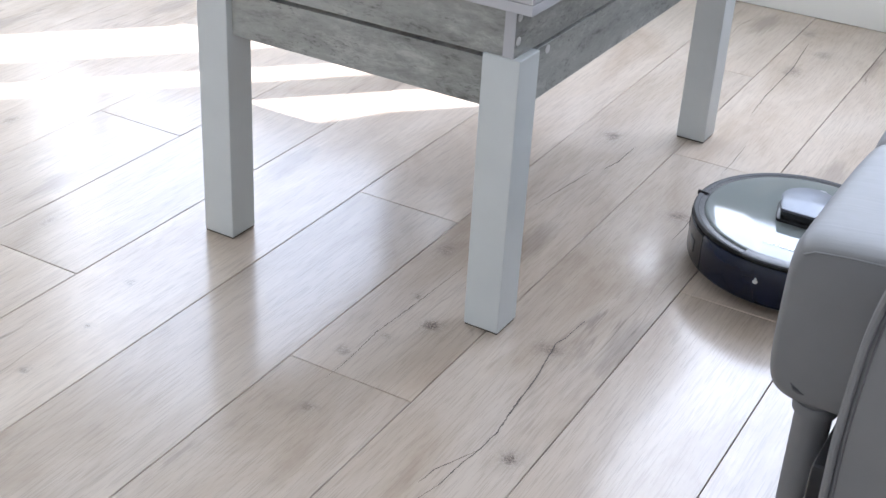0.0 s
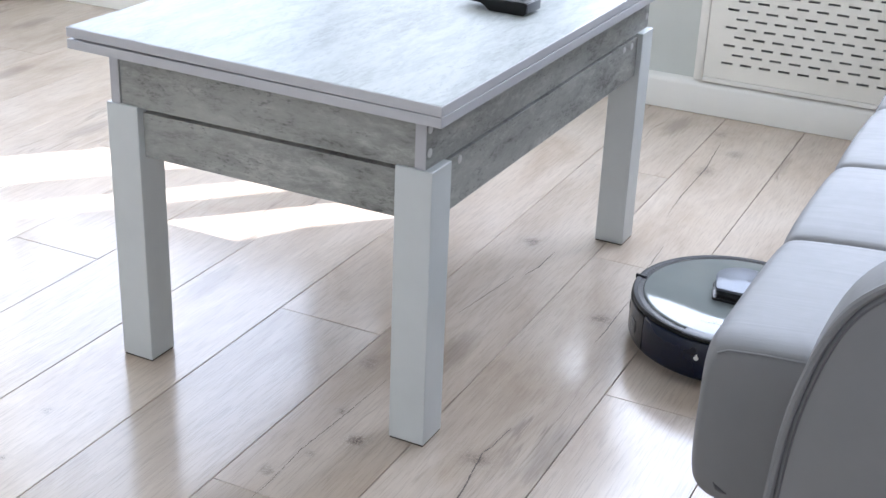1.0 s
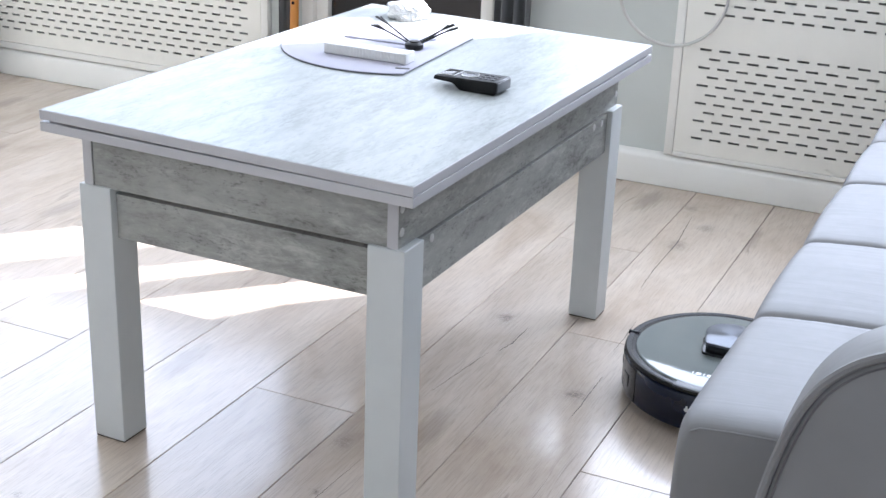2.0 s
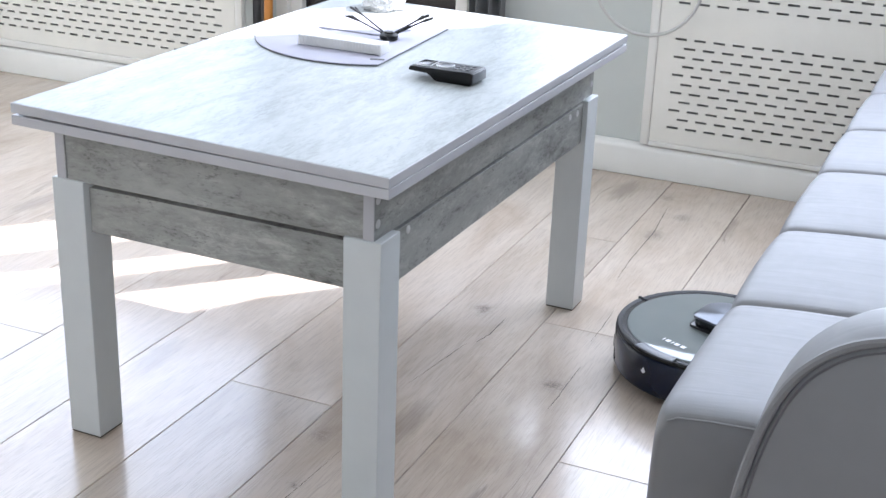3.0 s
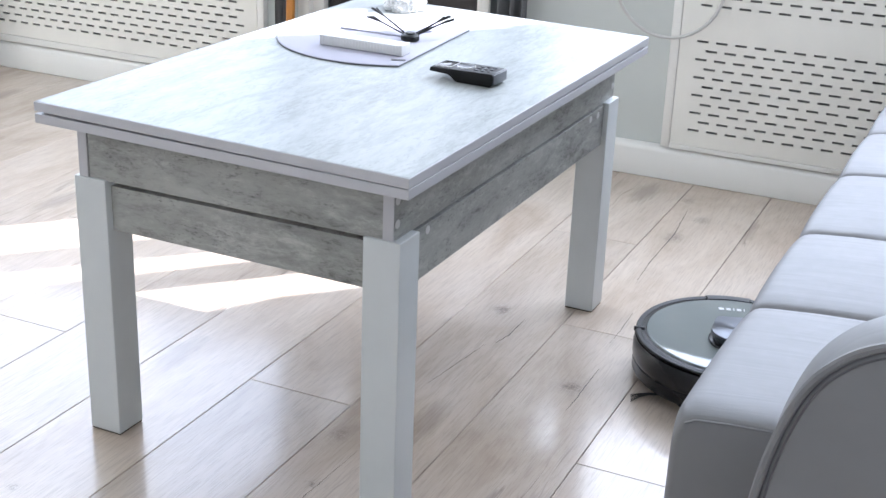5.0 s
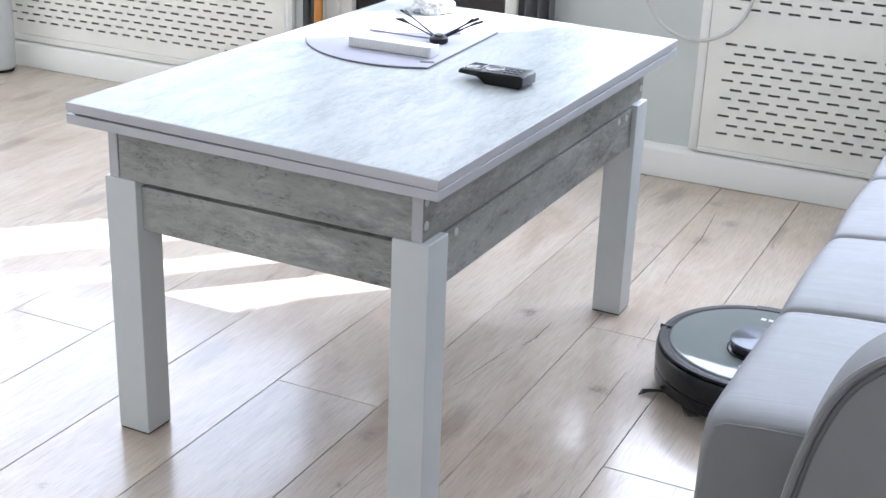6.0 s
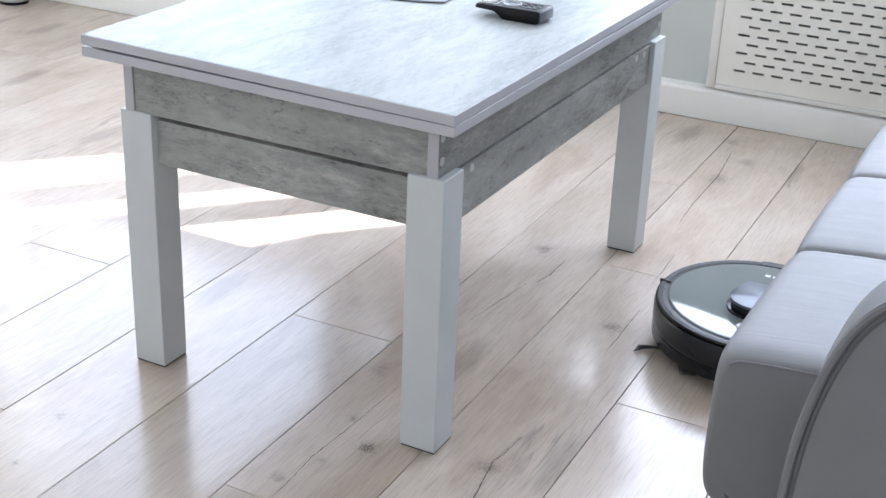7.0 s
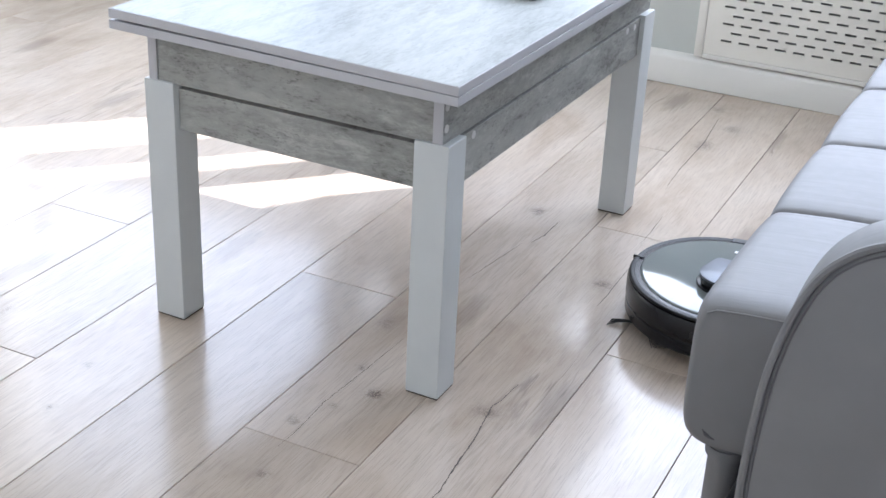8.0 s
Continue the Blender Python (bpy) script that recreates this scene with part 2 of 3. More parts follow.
def lathe(bm, profile, seg=64, start=0.0, sweep=360.0, m=None):
    """Turns (radius, z) pairs about z."""
    full = abs(sweep - 360.0) < 1e-6
    n = seg if full else seg + 1
    rings = []
    for r, z in profile:
        if r < 1e-6:
            rings.append([bm.verts.new((0, 0, z))])
        else:
            rings.append([bm.verts.new((r * math.cos(radians(start + sweep * i / seg)), r * math.sin(radians(start + sweep * i / seg)), z)) for i in range(n)])
    for a, b in zip(rings, rings[1:]):
        for i in range(seg):
            j = (i + 1) % n
            if len(a) == 1 and len(b) == 1:
                continue
            if len(a) == 1:
                bm.faces.new((a[0], b[j], b[i]))
            elif len(b) == 1:
                bm.faces.new((a[i], a[j], b[0]))
            else:
                bm.faces.new((a[i], a[j], b[j], b[i]))
    vs = [v for r in rings for v in r]
    if m is not None:
        bmesh.ops.transform(bm, verts=vs, matrix=m)
    return vs


def tube(bm, pts, r, seg=8):
    """A round rod through the points; r: one radius or one for each point."""
    pts = [Vector(p) for p in pts]
    rs = r if isinstance(r, (list, tuple)) else [r] * len(pts)
    rings = []
    up = Vector((0.13, 0.27, 0.95)).normalized()
    for i, p in enumerate(pts):
        d = (pts[min(i + 1, len(pts) - 1)] - pts[max(i - 1, 0)]).normalized()
        s = d.cross(up)
        if s.length < 1e-3:
            s = d.cross(Vector((1, 0, 0)))
        s.normalize()
        u = s.cross(d)
        rings.append([bm.verts.new(p + (s * math.cos(2 * math.pi * k / seg) + u * math.sin(2 * math.pi * k / seg)) * rs[i]) for k in range(seg)])
    for a, b in zip(rings, rings[1:]):
        for k in range(seg):
            bm.faces.new((a[k], a[(k + 1) % seg], b[(k + 1) % seg], b[k]))
    bm.faces.new(rings[0][::-1])
    bm.faces.new(rings[-1])
    return rings


def prism(bm, outline, z0, z1, bevel=0.0, seg=2):
    """A plate with the given outline of (x, y)."""
    vs = [bm.verts.new((x, y, z0)) for x, y in outline]
    f = bm.faces.new(vs)
    out = bmesh.ops.extrude_face_region(bm, geom=[f])
    top = [g for g in out["geom"] if isinstance(g, bmesh.types.BMVert)]
    for v in top:
        v.co.z = z1
    if bevel:
        es = {e for v in top for e in v.link_edges if e.other_vert(v) in set(top)}
        bmesh.ops.bevel(bm, geom=list(es), offset=bevel, segments=seg, profile=0.5, affect="EDGES", clamp_overlap=True)
    return vs + top


def part(name, bm, material, parent=None, label="", smooth=40.0):
    """Links a bmesh as one mesh object, under parent if given."""
    bmesh.ops.recalc_face_normals(bm, faces=bm.faces)
    me = bpy.data.meshes.new(name)
    bm.to_mesh(me)
    bm.free()
    me.materials.append(material)
    if smooth:
        me.shade_smooth()
        me.set_sharp_from_angle(angle=radians(smooth))
    ob = new(name, me)
    if parent is not None:
        ob.parent = parent
    if label:
        ob["label"] = label
    return ob


def thing(name, m, label, category, group="", kind=""):
    ob = new(name)
    ob.matrix_world = m
    ob.empty_display_size = 0.05
    return tagged(ob, label, category, group, kind)


def boxpart(name, material, parent, dims, bevel=0.0015, label="", seg=2):
    bm = bmesh.new()
    box(bm, *dims, bevel=bevel, seg=seg)
    ob = part(name, bm, material, parent, label)
    if bevel:
        flat_faces(ob.data)
    return ob


def flat_faces(me):
    """Lets large faces stay flat, so that only the rounded edges turn the light."""
    total = [Vector() for _ in me.vertices]
    for p in me.polygons:
        for v in p.vertices:
            total[v] += p.normal * p.area
    me.normals_split_custom_set_from_vertices([v.normalized() for v in total])


# ---- room ----
ROOM = pose(0, 1.772, 0, 0, 0, 0.86)      # origin on the foot of the window wall; y runs out of the room
X0, X1, Y0, HIGH = -3.2, 1.9, -3.9, 2.55


def setting(name, material, boxes, label="", bevel=0.0, category=""):
    bm = bmesh.new()
    for b in boxes:
        box(bm, *b, bevel=bevel)
    ob = part(name, bm, material, None, label)
    ob.matrix_world = ROOM
    return tagged(ob, label, category, kind="structure")


WL, WR = (-2.90, -1.302), (-0.50, 0.86)   # window openings
DOOR = (-1.248, -0.668)                     # balcony door opening
SILL, HEAD = 0.76, 2.25
WY = 0.02                                 # face of the wall
setting("wall_north", WALL, [
    (X0, WL[0], WY, 0.3, 0, HIGH), (WL[0], WL[1], WY, 0.3, 0, SILL), (WL[0], WL[1], WY, 0.3, HEAD, HIGH),
    (WL[1], DOOR[0], WY, 0.3, 0, HIGH), (DOOR[0], DOOR[1], WY, 0.3, HEAD, HIGH), (DOOR[1], WR[0], WY, 0.3, 0, HIGH),
    (WR[0], WR[1], WY, 0.3, 0, SILL), (WR[0], WR[1], WY, 0.3, HEAD, HIGH), (WR[1], X1, WY, 0.3, 0, HIGH)],
    "matt grey painted wall with window openings", category="wall")
setting("wall_east", INNER, [(X1, X1 + 0.15, Y0, 0.3, 0, HIGH)], "plain white painted side wall", category="wall")
setting("wall_west", WALL, [(X0 - 0.15, X0, Y0, 0.3, 0, HIGH)], "plain grey painted side wall", category="wall")
setting("wall_south", INNER, [(X0 - 0.15, X1 + 0.15, Y0 - 0.15, Y0, 0, HIGH)], "plain white painted rear wall", category="wall")
setting("ceiling", WHITE, [(X0 - 0.15, X1 + 0.15, Y0 - 0.15, 0.3, HIGH, HIGH + 0.12)], "plain white painted ceiling", category="ceiling")
floor = setting("floor", JOINT, [(X0 - 0.15, X1 + 0.15, Y0 - 0.15, 0.3, -0.12, -0.0025)], "whitewashed oak laminate floor of long boards with knots", category="floor")


# ---- window wall: frames, screens, door ----
def window(name, x0, x1, bars, label):
    """A white frame in the opening with upright bars and a sill."""
    t = thing(name, ROOM, label, "window", kind="structure")
    ya, yb = 0.135, 0.165
    bm = bmesh.new()
    for b in ((x0, x0 + 0.05, SILL, HEAD), (x1 - 0.05 if name == "window_1" else 0.73, x1, SILL, HEAD), (x0, x1, SILL, SILL + 0.05), (x0, x1, HEAD - 0.05, HEAD)):
        box(bm, b[0], b[1], ya, yb, b[2], b[3], 0.002)
    part("window_frame", bm, WHITE, t)
    for a, b in bars:
        boxpart("mullion", WHITE, t, (a, b, ya + 0.001, yb - 0.001, SILL + 0.051, HEAD - 0.051), 0.003)
    if name == "window_2":
        # unseen board added to stop the sun; its edge leans out towards the top
        bm = bmesh.new()
        prism(bm, [(0.586, SILL + 0.051), (0.586, 1.08), (0.70, 1.40), (0.7295, 1.40), (0.7295, SILL + 0.051)], -0.008, 0.008)
        part("sun_stop", bm, WHITE, t).matrix_basis = pose(0, 0.15, 0, 90, 0, 0)
    boxpart("window_sill", WHITE, t, (x0 + 0.001, x1 - 0.001, -0.03, 0.132, SILL - 0.025, SILL - 0.002), 0.006)
    return t


window("window_1", WL[0], WL[1], [(-2.04, -1.97)], "white framed window above a radiator screen")
# first bar: unseen post added to stop the sun behind the right lamp
window("window_2", WR[0], WR[1], [(-0.449, -0.192), (0.062, 0.191), (0.320, 0.421)], "white framed window with broad mullions, plus an unseen post and panel added to stop the sun")


def skirting(name, x0, x1, high, depth, label):
    bm = bmesh.new()
    vs = [(-depth, 0.0015), (-depth, high - 0.012), (-depth + 0.004, high - 0.004), (-depth + 0.010, high), (0.019, high + 0.004), (0.019, 0.0015)]
    a = [bm.verts.new((x0, y, z)) for y, z in vs]
    b = [bm.verts.new((x1, y, z)) for y, z in vs]
    for i in range(len(vs)):
        j = (i + 1) % len(vs)
        bm.faces.new((a[i], a[j], b[j], b[i]))
    bm.faces.new(a[::-1])
    bm.faces.new(b)
    ob = part(name, bm, WHITE, None, label)
    ob.matrix_world = ROOM
    return tagged(ob, label, "skirting board", kind="structure")


skirting("baseboard_1", -0.668, X1, 0.082, 0.006, "white painted skirting board along the window wall")
skirting("baseboard_2", X0, -1.290, 0.082, 0.006, "white painted skirting board along the window wall")


def slotted_panel(bm, x0, x1, z0, z1, groups, rise, sx0, pitch, slot, cols, y0, y1, way):
    """A sheet with open slots: full-width bands between the rows and bridges between the slots."""
    rows = []
    for base, count in groups:
        for r in range(count):
            rows.append((base + rise * r, r % 2))
    h = 0.0028
    edges = [z0] + [e for z, _ in rows for e in (z - h, z + h)] + [z1]
    for a, b in zip(edges[0::2], edges[1::2]):
        box(bm, x0, x1, y0, y1, a, b)
    for z, odd in rows:
        s = sx0 + (way * pitch / 2 if odd else 0.0)
        left = x0
        for c in range(cols):
            box(bm, left, s + c * pitch, y0, y1, z - h, z + h)
            left = s + c * pitch + slot
        box(bm, left, x1, y0, y1, z - h, z + h)


def radiator_screen(x0, x1, stile, foot, groups, rise, sx0, pitch, cols, label, way=1):
    """A white box in front of a radiator with a slotted sheet; foot: the top of its bottom rail."""
    t = thing("radiator_screen", ROOM, label, "radiator screen", "radiator screens under the windows")
    top = 0.665
    bm = bmesh.new()
    box(bm, x0, x0 + stile, -0.0035, 0.0185, 0.088, top, 0.0015)
    box(bm, x1 - stile, x1, -0.0035, 0.0185, 0.088, top, 0.0015)
    box(bm, x0 + stile, x1 - stile, -0.0035, 0.0185, top - 0.03, top, 0.0015)
    part("frame", bm, WHITE, t, "white painted frame")
    boxpart("bottom_rail", WHITE, t, (x0 + stile + 0.001, x1 - stile - 0.001, -0.0045, 0.0185, 0.0865, foot), 0.002)
    bm = bmesh.new()
    slotted_panel(bm, x0 + stile + 0.0012, x1 - stile - 0.0012, foot + 0.001, top - 0.0305, groups, rise, sx0, pitch, 0.0285, cols, -0.002, 0.0005, way)
    part("slotted_sheet", bm, SCREEN, t, "pale sheet pierced with staggered slots", 0)
    # added backing sheet; its colour stands in for shade behind the slots
    boxpart("shade_sheet", SLOT_SHADE, t, (x0 + stile + 0.001, x1 - stile - 0.001, 0.0135, 0.0188, foot + 0.001, top - 0.031), 0.0, "grey backing sheet coloured as the shade behind the slots")
    return t


radiator_screen(-0.177, 1.08, 0.0225, 0.0985, [(0.1410, 11), (0.4560, 8)], 0.02258, -0.111, 0.0473, 24, "white radiator screen with rows of staggered slots beside the sofa")
radiator_screen(-2.52, -1.3605, 0.0225, 0.1070, [(0.1535, 11), (0.4680, 7)], 0.0222, -2.4459, 0.0471, 22, "white radiator screen with rows of staggered slots by the balcony door", -1)


def balcony_door():
    t = thing("door_1", ROOM, "glazed balcony door with white frame and black lower panel", "door", kind="structure")
    bm = bmesh.new()
    for a, b, y in ((-1.248, -1.210, -0.004), (-1.209, -1.172, 0.012), (-0.710, -0.690, 0.012), (-0.689, -0.668, -0.004)):
        box(bm, a, b, y, 0.20, 0.0, HEAD, 0.004)
    box(bm, -1.171, -0.711, 0.03, 0.20, 0.0, 0.06, 0.004)
    box(bm, -1.171, -0.711, 0.03, 0.20, HEAD - 0.06, HEAD, 0.004)
    part("door_frame", bm, WHITE, t, "white door frame")
    boxpart("door_panel", BLACKGLASS, t, (-1.1705, -0.7115, 0.030, 0.055, 0.061, 0.799), 0.002, "flat black panel")
    boxpart("middle_rail", WHITE, t, (-1.1705, -0.7115, 0.025, 0.080, 0.800, 0.860), 0.004, "white middle rail")
    # unseen pane, made opaque so that no sun falls through the door
    boxpart("pane", FROSTED, t, (-1.1705, -0.7115, 0.045, 0.053, 0.861, HEAD - 0.061), 0.0, "unseen upper pane made milky and opaque to keep the sun out")
    return t


balcony_door()


def curtain(x0, x1, folds, seed):
    t = thing("curtain", ROOM, "dark grey curtain hanging in folds beside the door", "curtain", "curtains at the balcony door")
    rng = random.Random(seed)
    bm = bmesh.new()
    n = folds * 10
    ph = [rng.uniform(-0.5, 0.5) for _ in range(folds + 1)]
    front, back = [], []
    for i in range(n + 1):
        f = i / n
        x = x0 + (x1 - x0) * f
        y = -0.045 + 0.020 * math.sin(2 * math.pi * folds * f + ph[int(f * folds)])
        front.append((x, y))
        back.append((x, y + 0.003))
    lo = [bm.verts.new((x, y, 0.015)) for x, y in front] + [bm.verts.new((x, y, 0.015)) for x, y in back[::-1]]
    hi = [bm.verts.new((x, y * 0.9, 2.4)) for x, y in front] + [bm.verts.new((x, y * 0.9, 2.4)) for x, y in back[::-1]]
    for i in range(len(lo)):
        j = (i + 1) % len(lo)
        bm.faces.new((lo[i], lo[j], hi[j], hi[i]))
    part("cloth", bm, CURTAIN, t, "", 80)
    return t


curtain(-0.645, -0.545, 3, 4)
curtain(-1.295, -1.254, 2, 7)


def cable_loop():
    pts = []
    for i in range(41):
        a = radians(-205 + 230 * i / 40)
        pts.append((-0.187 + 0.136 * math.cos(a), -0.022, 0.506 + 0.136 * math.sin(a) * 1.0))
    pts.insert(0, (-0.31, -0.015, 0.70))
    pts.append((-0.06, -0.010, 0.70))
    bm = bmesh.new()
    tube(bm, pts, 0.0042, 8)
    ob = part("cable", bm, CABLE, None, "", 60)
    ob.matrix_world = ROOM
    return tagged(ob, "white cable hanging in a loop before the radiator screen", "cable")


cable_loop()


def floor_column():
    t = thing("round_column", pose(-2.405, 1.650, 0), "smooth pale grey round column on a dark foot", "column")
    bm = bmesh.new()
    lathe(bm, [(0.0, 0.008), (0.042, 0.008), (0.049, 0.013), (0.052, 0.022), (0.053, 0.05), (0.053, 0.90), (0.050, 0.925), (0.03, 0.935), (0, 0.935)], 40)
    part("shell", bm, LEG, t)
    bm = bmesh.new()
    lathe(bm, [(0, 0), (0.045, 0), (0.045, 0.009), (0, 0.009)], 32)
    part("foot", bm, BLACK, t, "dark rubber foot")
    return t


floor_column()


def orange_tool():
    t = thing("hand_tool", ROOM @ pose(-1.230, -0.085, 0.016, -2.5, 0, 0), "narrow tool with an orange handle leaning by the curtain", "tool")
    bm = bmesh.new()
    box(bm, -0.012, 0.012, -0.007, 0.007, 0.16, 0.362, 0.005, 3)
    h = part("handle", bm, ORANGE, t, "orange plastic handle")
    bm = bmesh.new()
    lathe(bm, [(0.0045, 0), (0.0045, 0.002), (0.0, 0.002)], 14)
    part("hole", bm, BLACK, h).matrix_basis = pose(0, -0.0075, 0.35, 90, 0, 0)
    bm = bmesh.new()
    box(bm, -0.006, 0.006, -0.004, 0.004, -0.013, 0.162, 0.001)
    part("shaft", bm, BLACK, t, "dark metal shaft")
    return t


orange_tool()

# ---- coffee table ----
TOP_W, TOP_L = 0.602, 0.980


def build_table():
    t = thing("coffee_table", Matrix(), "folding coffee table with concrete-look top and square white legs", "coffee table")
    # the folded leaves stand open by a hair on one side
    for z0, z1, nm, tilt in ((0.5062, 0.5202, "lower_leaf", 0.60), (0.5210, 0.5350, "upper_leaf", 0.85)):
        leaf = boxpart(nm, EDGE, t, (-TOP_W, 0, 0, TOP_L, 0, z1 - z0), 0.0008, "leaf with pale grey edge band")
        leaf.matrix_basis = pose(0, 0, z0, -0.15 if nm == "lower_leaf" else 0, tilt, 0)
        hi = z1 - z0 + (0.0004 if nm == "upper_leaf" else -0.0004)
        boxpart("leaf_face", CONCRETE_TOP, leaf, (-TOP_W + 0.0016, -0.0016, 0.0016, TOP_L - 0.0016, z1 - z0 - 0.003, hi), 0.0, "pale concrete-look surface")
    # upper frame
    for x0, x1 in ((-0.062, -0.0455), (-0.570, -0.5535)):
        b = boxpart("frame_side", CONCRETE_SIDE, t, (x0, x1, 0.0505, 0.935, 0.4235, 0.5058), 0.0006)
        boxpart("edge_band", EDGE, b, (x0 + 0.0003, x1 - 0.0003, 0.0493, 0.051, 0.424, 0.5056), 0.0, "white board edge")
    for y0, y1 in ((0.0515, 0.0675), (0.917, 0.933)):
        boxpart("frame_end", CONCRETE_BOARD, t, (-0.553, -0.0625, y0, y1, 0.4235, 0.5058), 0.0006)
    # lower apron
    for x0, x1 in ((-0.059, -0.043), (-0.565, -0.549)):
        boxpart("apron_side", CONCRETE_SIDE, t, (x0, x1, 0.098, 0.884, 0.3445, 0.4205), 0.0008)
    for y0, y1 in ((0.060, 0.076), (0.903, 0.919)):
        boxpart("apron_end", CONCRETE_BOARD, t, (-0.522, -0.087, y0, y1, 0.3445, 0.4140), 0.0008)
    for x0, y0 in ((-0.0905, 0.047), (-0.579, 0.047), (-0.0905, 0.878), (-0.579, 0.878)):
        boxpart("leg", LEG, t, (x0, x0 + 0.057, y0, y0 + 0.057, 0.0025, 0.4250), 0.0018, "white lacquered square leg", 3)
        boxpart("glide", JOINT, t, (x0 + 0.0015, x0 + 0.0555, y0 + 0.0015, y0 + 0.0555, 0, 0.0026), 0.0, "thin dark felt glide")
    for x, y, z in ((-0.0455, 0.060, 0.480), (-0.0455, 0.060, 0.447), (-0.0455, 0.925, 0.480), (-0.0455, 0.925, 0.447), (-0.043, 0.146, 0.4115), (-0.043, 0.806, 0.4105), (-0.043, 0.846, 0.4085)):
        bm = bmesh.new()
        lathe(bm, [(0.0063, -0.002), (0.0063, 0.0006), (0.0045, 0.0014), (0, 0.0016)], 20)
        ob = part("screw_cap", bm, CAP, t, "round grey screw cap")
        ob.matrix_basis = pose(x, y, z, 0, 90, 0)
    return t


build_table()

# ---- sofa ----
def spline(pts, first, last, steps=4):
    """A closed outline of (x, z), smoothed between the corners first and last."""
    fine, n = [], len(pts)
    for i in range(n):
        a, b, c, d = (Vector(pts[(i + k - 1) % n]) for k in range(4))
        for u in [j / steps for j in range(steps if first <= i <= last else 1)]:
            fine.append(tuple(0.5 * (2 * b + (c - a) * u + (2 * a - 5 * b + 4 * c - d) * u * u + (3 * b - a - 3 * c + d) * u ** 3)))
    return fine


def build_sofa():
    t = thing("sofa", Matrix(), "pale grey leather sofa with channelled seat and rounded arms", "sofa")
    # seat: bulged channels across, rounded front
    bm = bmesh.new()
    cuts = [-0.245, 0.062, 0.345, 0.640, 0.905, 1.19, 1.56]
    ys = []
    for a, b in zip(cuts, cuts[1:]):
        ys += [a + (b - a) * f for f in (0.0, 0.015, 0.05, 0.12, 0.25, 0.5, 0.75, 0.88, 0.95, 0.985)]
    ys = sorted(set(ys[1:] + [cuts[0] + d for d in (0.0005, 0.002, 0.005, 0.009, 0.0215, 0.029)]))
    ys.append(cuts[-1])
    prof = spline([(0.49, 0.254), (0.452, 0.254), (0.431, 0.260), (0.420, 0.277), (0.4165, 0.31), (0.4165, 0.36), (0.4175, 0.405), (0.4215, 0.429), (0.434, 0.443), (0.48, 0.449), (0.53, 0.453), (0.62, 0.457), (0.8, 0.457), (1.0, 0.445), (1.15, 0.43), (1.15, 0.262), (0.8, 0.256)], 0, 11)
    rings = []
    rounds = [(-0.0035, 0.30), (-0.0030, 0.12)]
    for y, shrink in [(cuts[0] + d, f) for d, f in rounds] + [(cuts[0], 0.0)] + [(y, 0.0) for y in ys] + [(cuts[-1] + 0.01, 0.02), (cuts[-1] + 0.014, 0.06)]:
        yy = max(y, cuts[0])
        k = max(i for i in range(len(cuts) - 1) if cuts[i] <= yy + 1e-9) if yy < cuts[-1] else len(cuts) - 2
        a, b = cuts[k], cuts[k + 1]
        f = (yy - a) / (b - a)
        puff = min(1.0, 4 * f * (1 - f)) ** 0.35 if 0 < f < 1 else 0.0
        if k == 0 and f < 0.5:
            puff = 1.0
        roll = 1 - math.sqrt(1 - max(0.0, 1 - (yy - cuts[0]) / 0.045) ** 2)
        end = yy <= cuts[0] or yy >= cuts[-1]
        ring = []
        for x, z in prof:
            s = 0.010 * (1 - puff) * (1.0 if not end else 0.8)
            cx, cz = 0.7, 0.36
            upper = min(1.0, max(0.0, (z - 0.40) / 0.03)) if x < 1.1 else 0.0
            front = min(1.0, max(0.0, (0.50 - x) / 0.06))
            lower = min(1.0, max(0.0, (0.30 - z) / 0.04)) if x < 0.6 else 0.0
            dx = s * (0.65 * front * (1 - lower)) + 0.014 * roll * front
            dz = -s * upper - 0.009 * roll * upper + 0.012 * roll * lower
            ring.append(bm.verts.new((x + dx + (cx - x) * shrink, y, z + dz + (cz - z) * shrink)))
        rings.append(ring)
    for a, b in zip(rings, rings[1:]):
        for i in range(len(prof)):
            j = (i + 1) % len(prof)
            bm.faces.new((a[i], a[j], b[j], b[i]))
    bm.faces.new(rings[0][::-1])
    bm.faces.new(rings[-1])
    part("seat", bm, LEATHER, t, "channelled leather seat", 60)
    for c in cuts[1:-1]:
        bm = bmesh.new()
        tube(bm, [(0.4255, c, 0.405), (0.4285, c, 0.424), (0.438, c, 0.4335), (0.48, c, 0.4392), (0.53, c, 0.4432), (0.62, c, 0.4472), (0.8, c, 0.4472), (0.98, c, 0.4372)], 0.0011, 6)
        part("seam", bm, SEAM, t, "darker stitched seam across the seat")
    # welt along the seat's near end
    bm = bmesh.new()
    tube(bm, [(0.436, -0.2455, 0.4300), (0.446, -0.2455, 0.4358), (0.48, -0.2455, 0.4400), (0.53, -0.2455, 0.4435), (0.62, -0.2455, 0.4475)], 0.0013, 8)
    part("seat_welt", bm, LEATHER, t, "raised seam")
    # arms: rounded upright panels
    for y0, y1, nm in ((-0.368, -0.243, 0), (1.575, 1.69, 1)):
        pr = arm_profile()
        bm = bmesh.new()
        n = len(pr)
        rows = []
        for y, inset in ((y0, 0.010), (y0 + 0.004, 0.004), (y0 + 0.012, 0.0), ((y0 + y1) / 2, -0.006), (y1 - 0.03, 0.004), (y1 - 0.01, 0.016), (y1, 0.035)):
            rows.append([bm.verts.new((x + inset * nx, y, z + inset * nz)) for x, z, nx, nz in pr])
        for a, b in zip(rows, rows[1:]):
            for i in range(n):
                j = (i + 1) % n
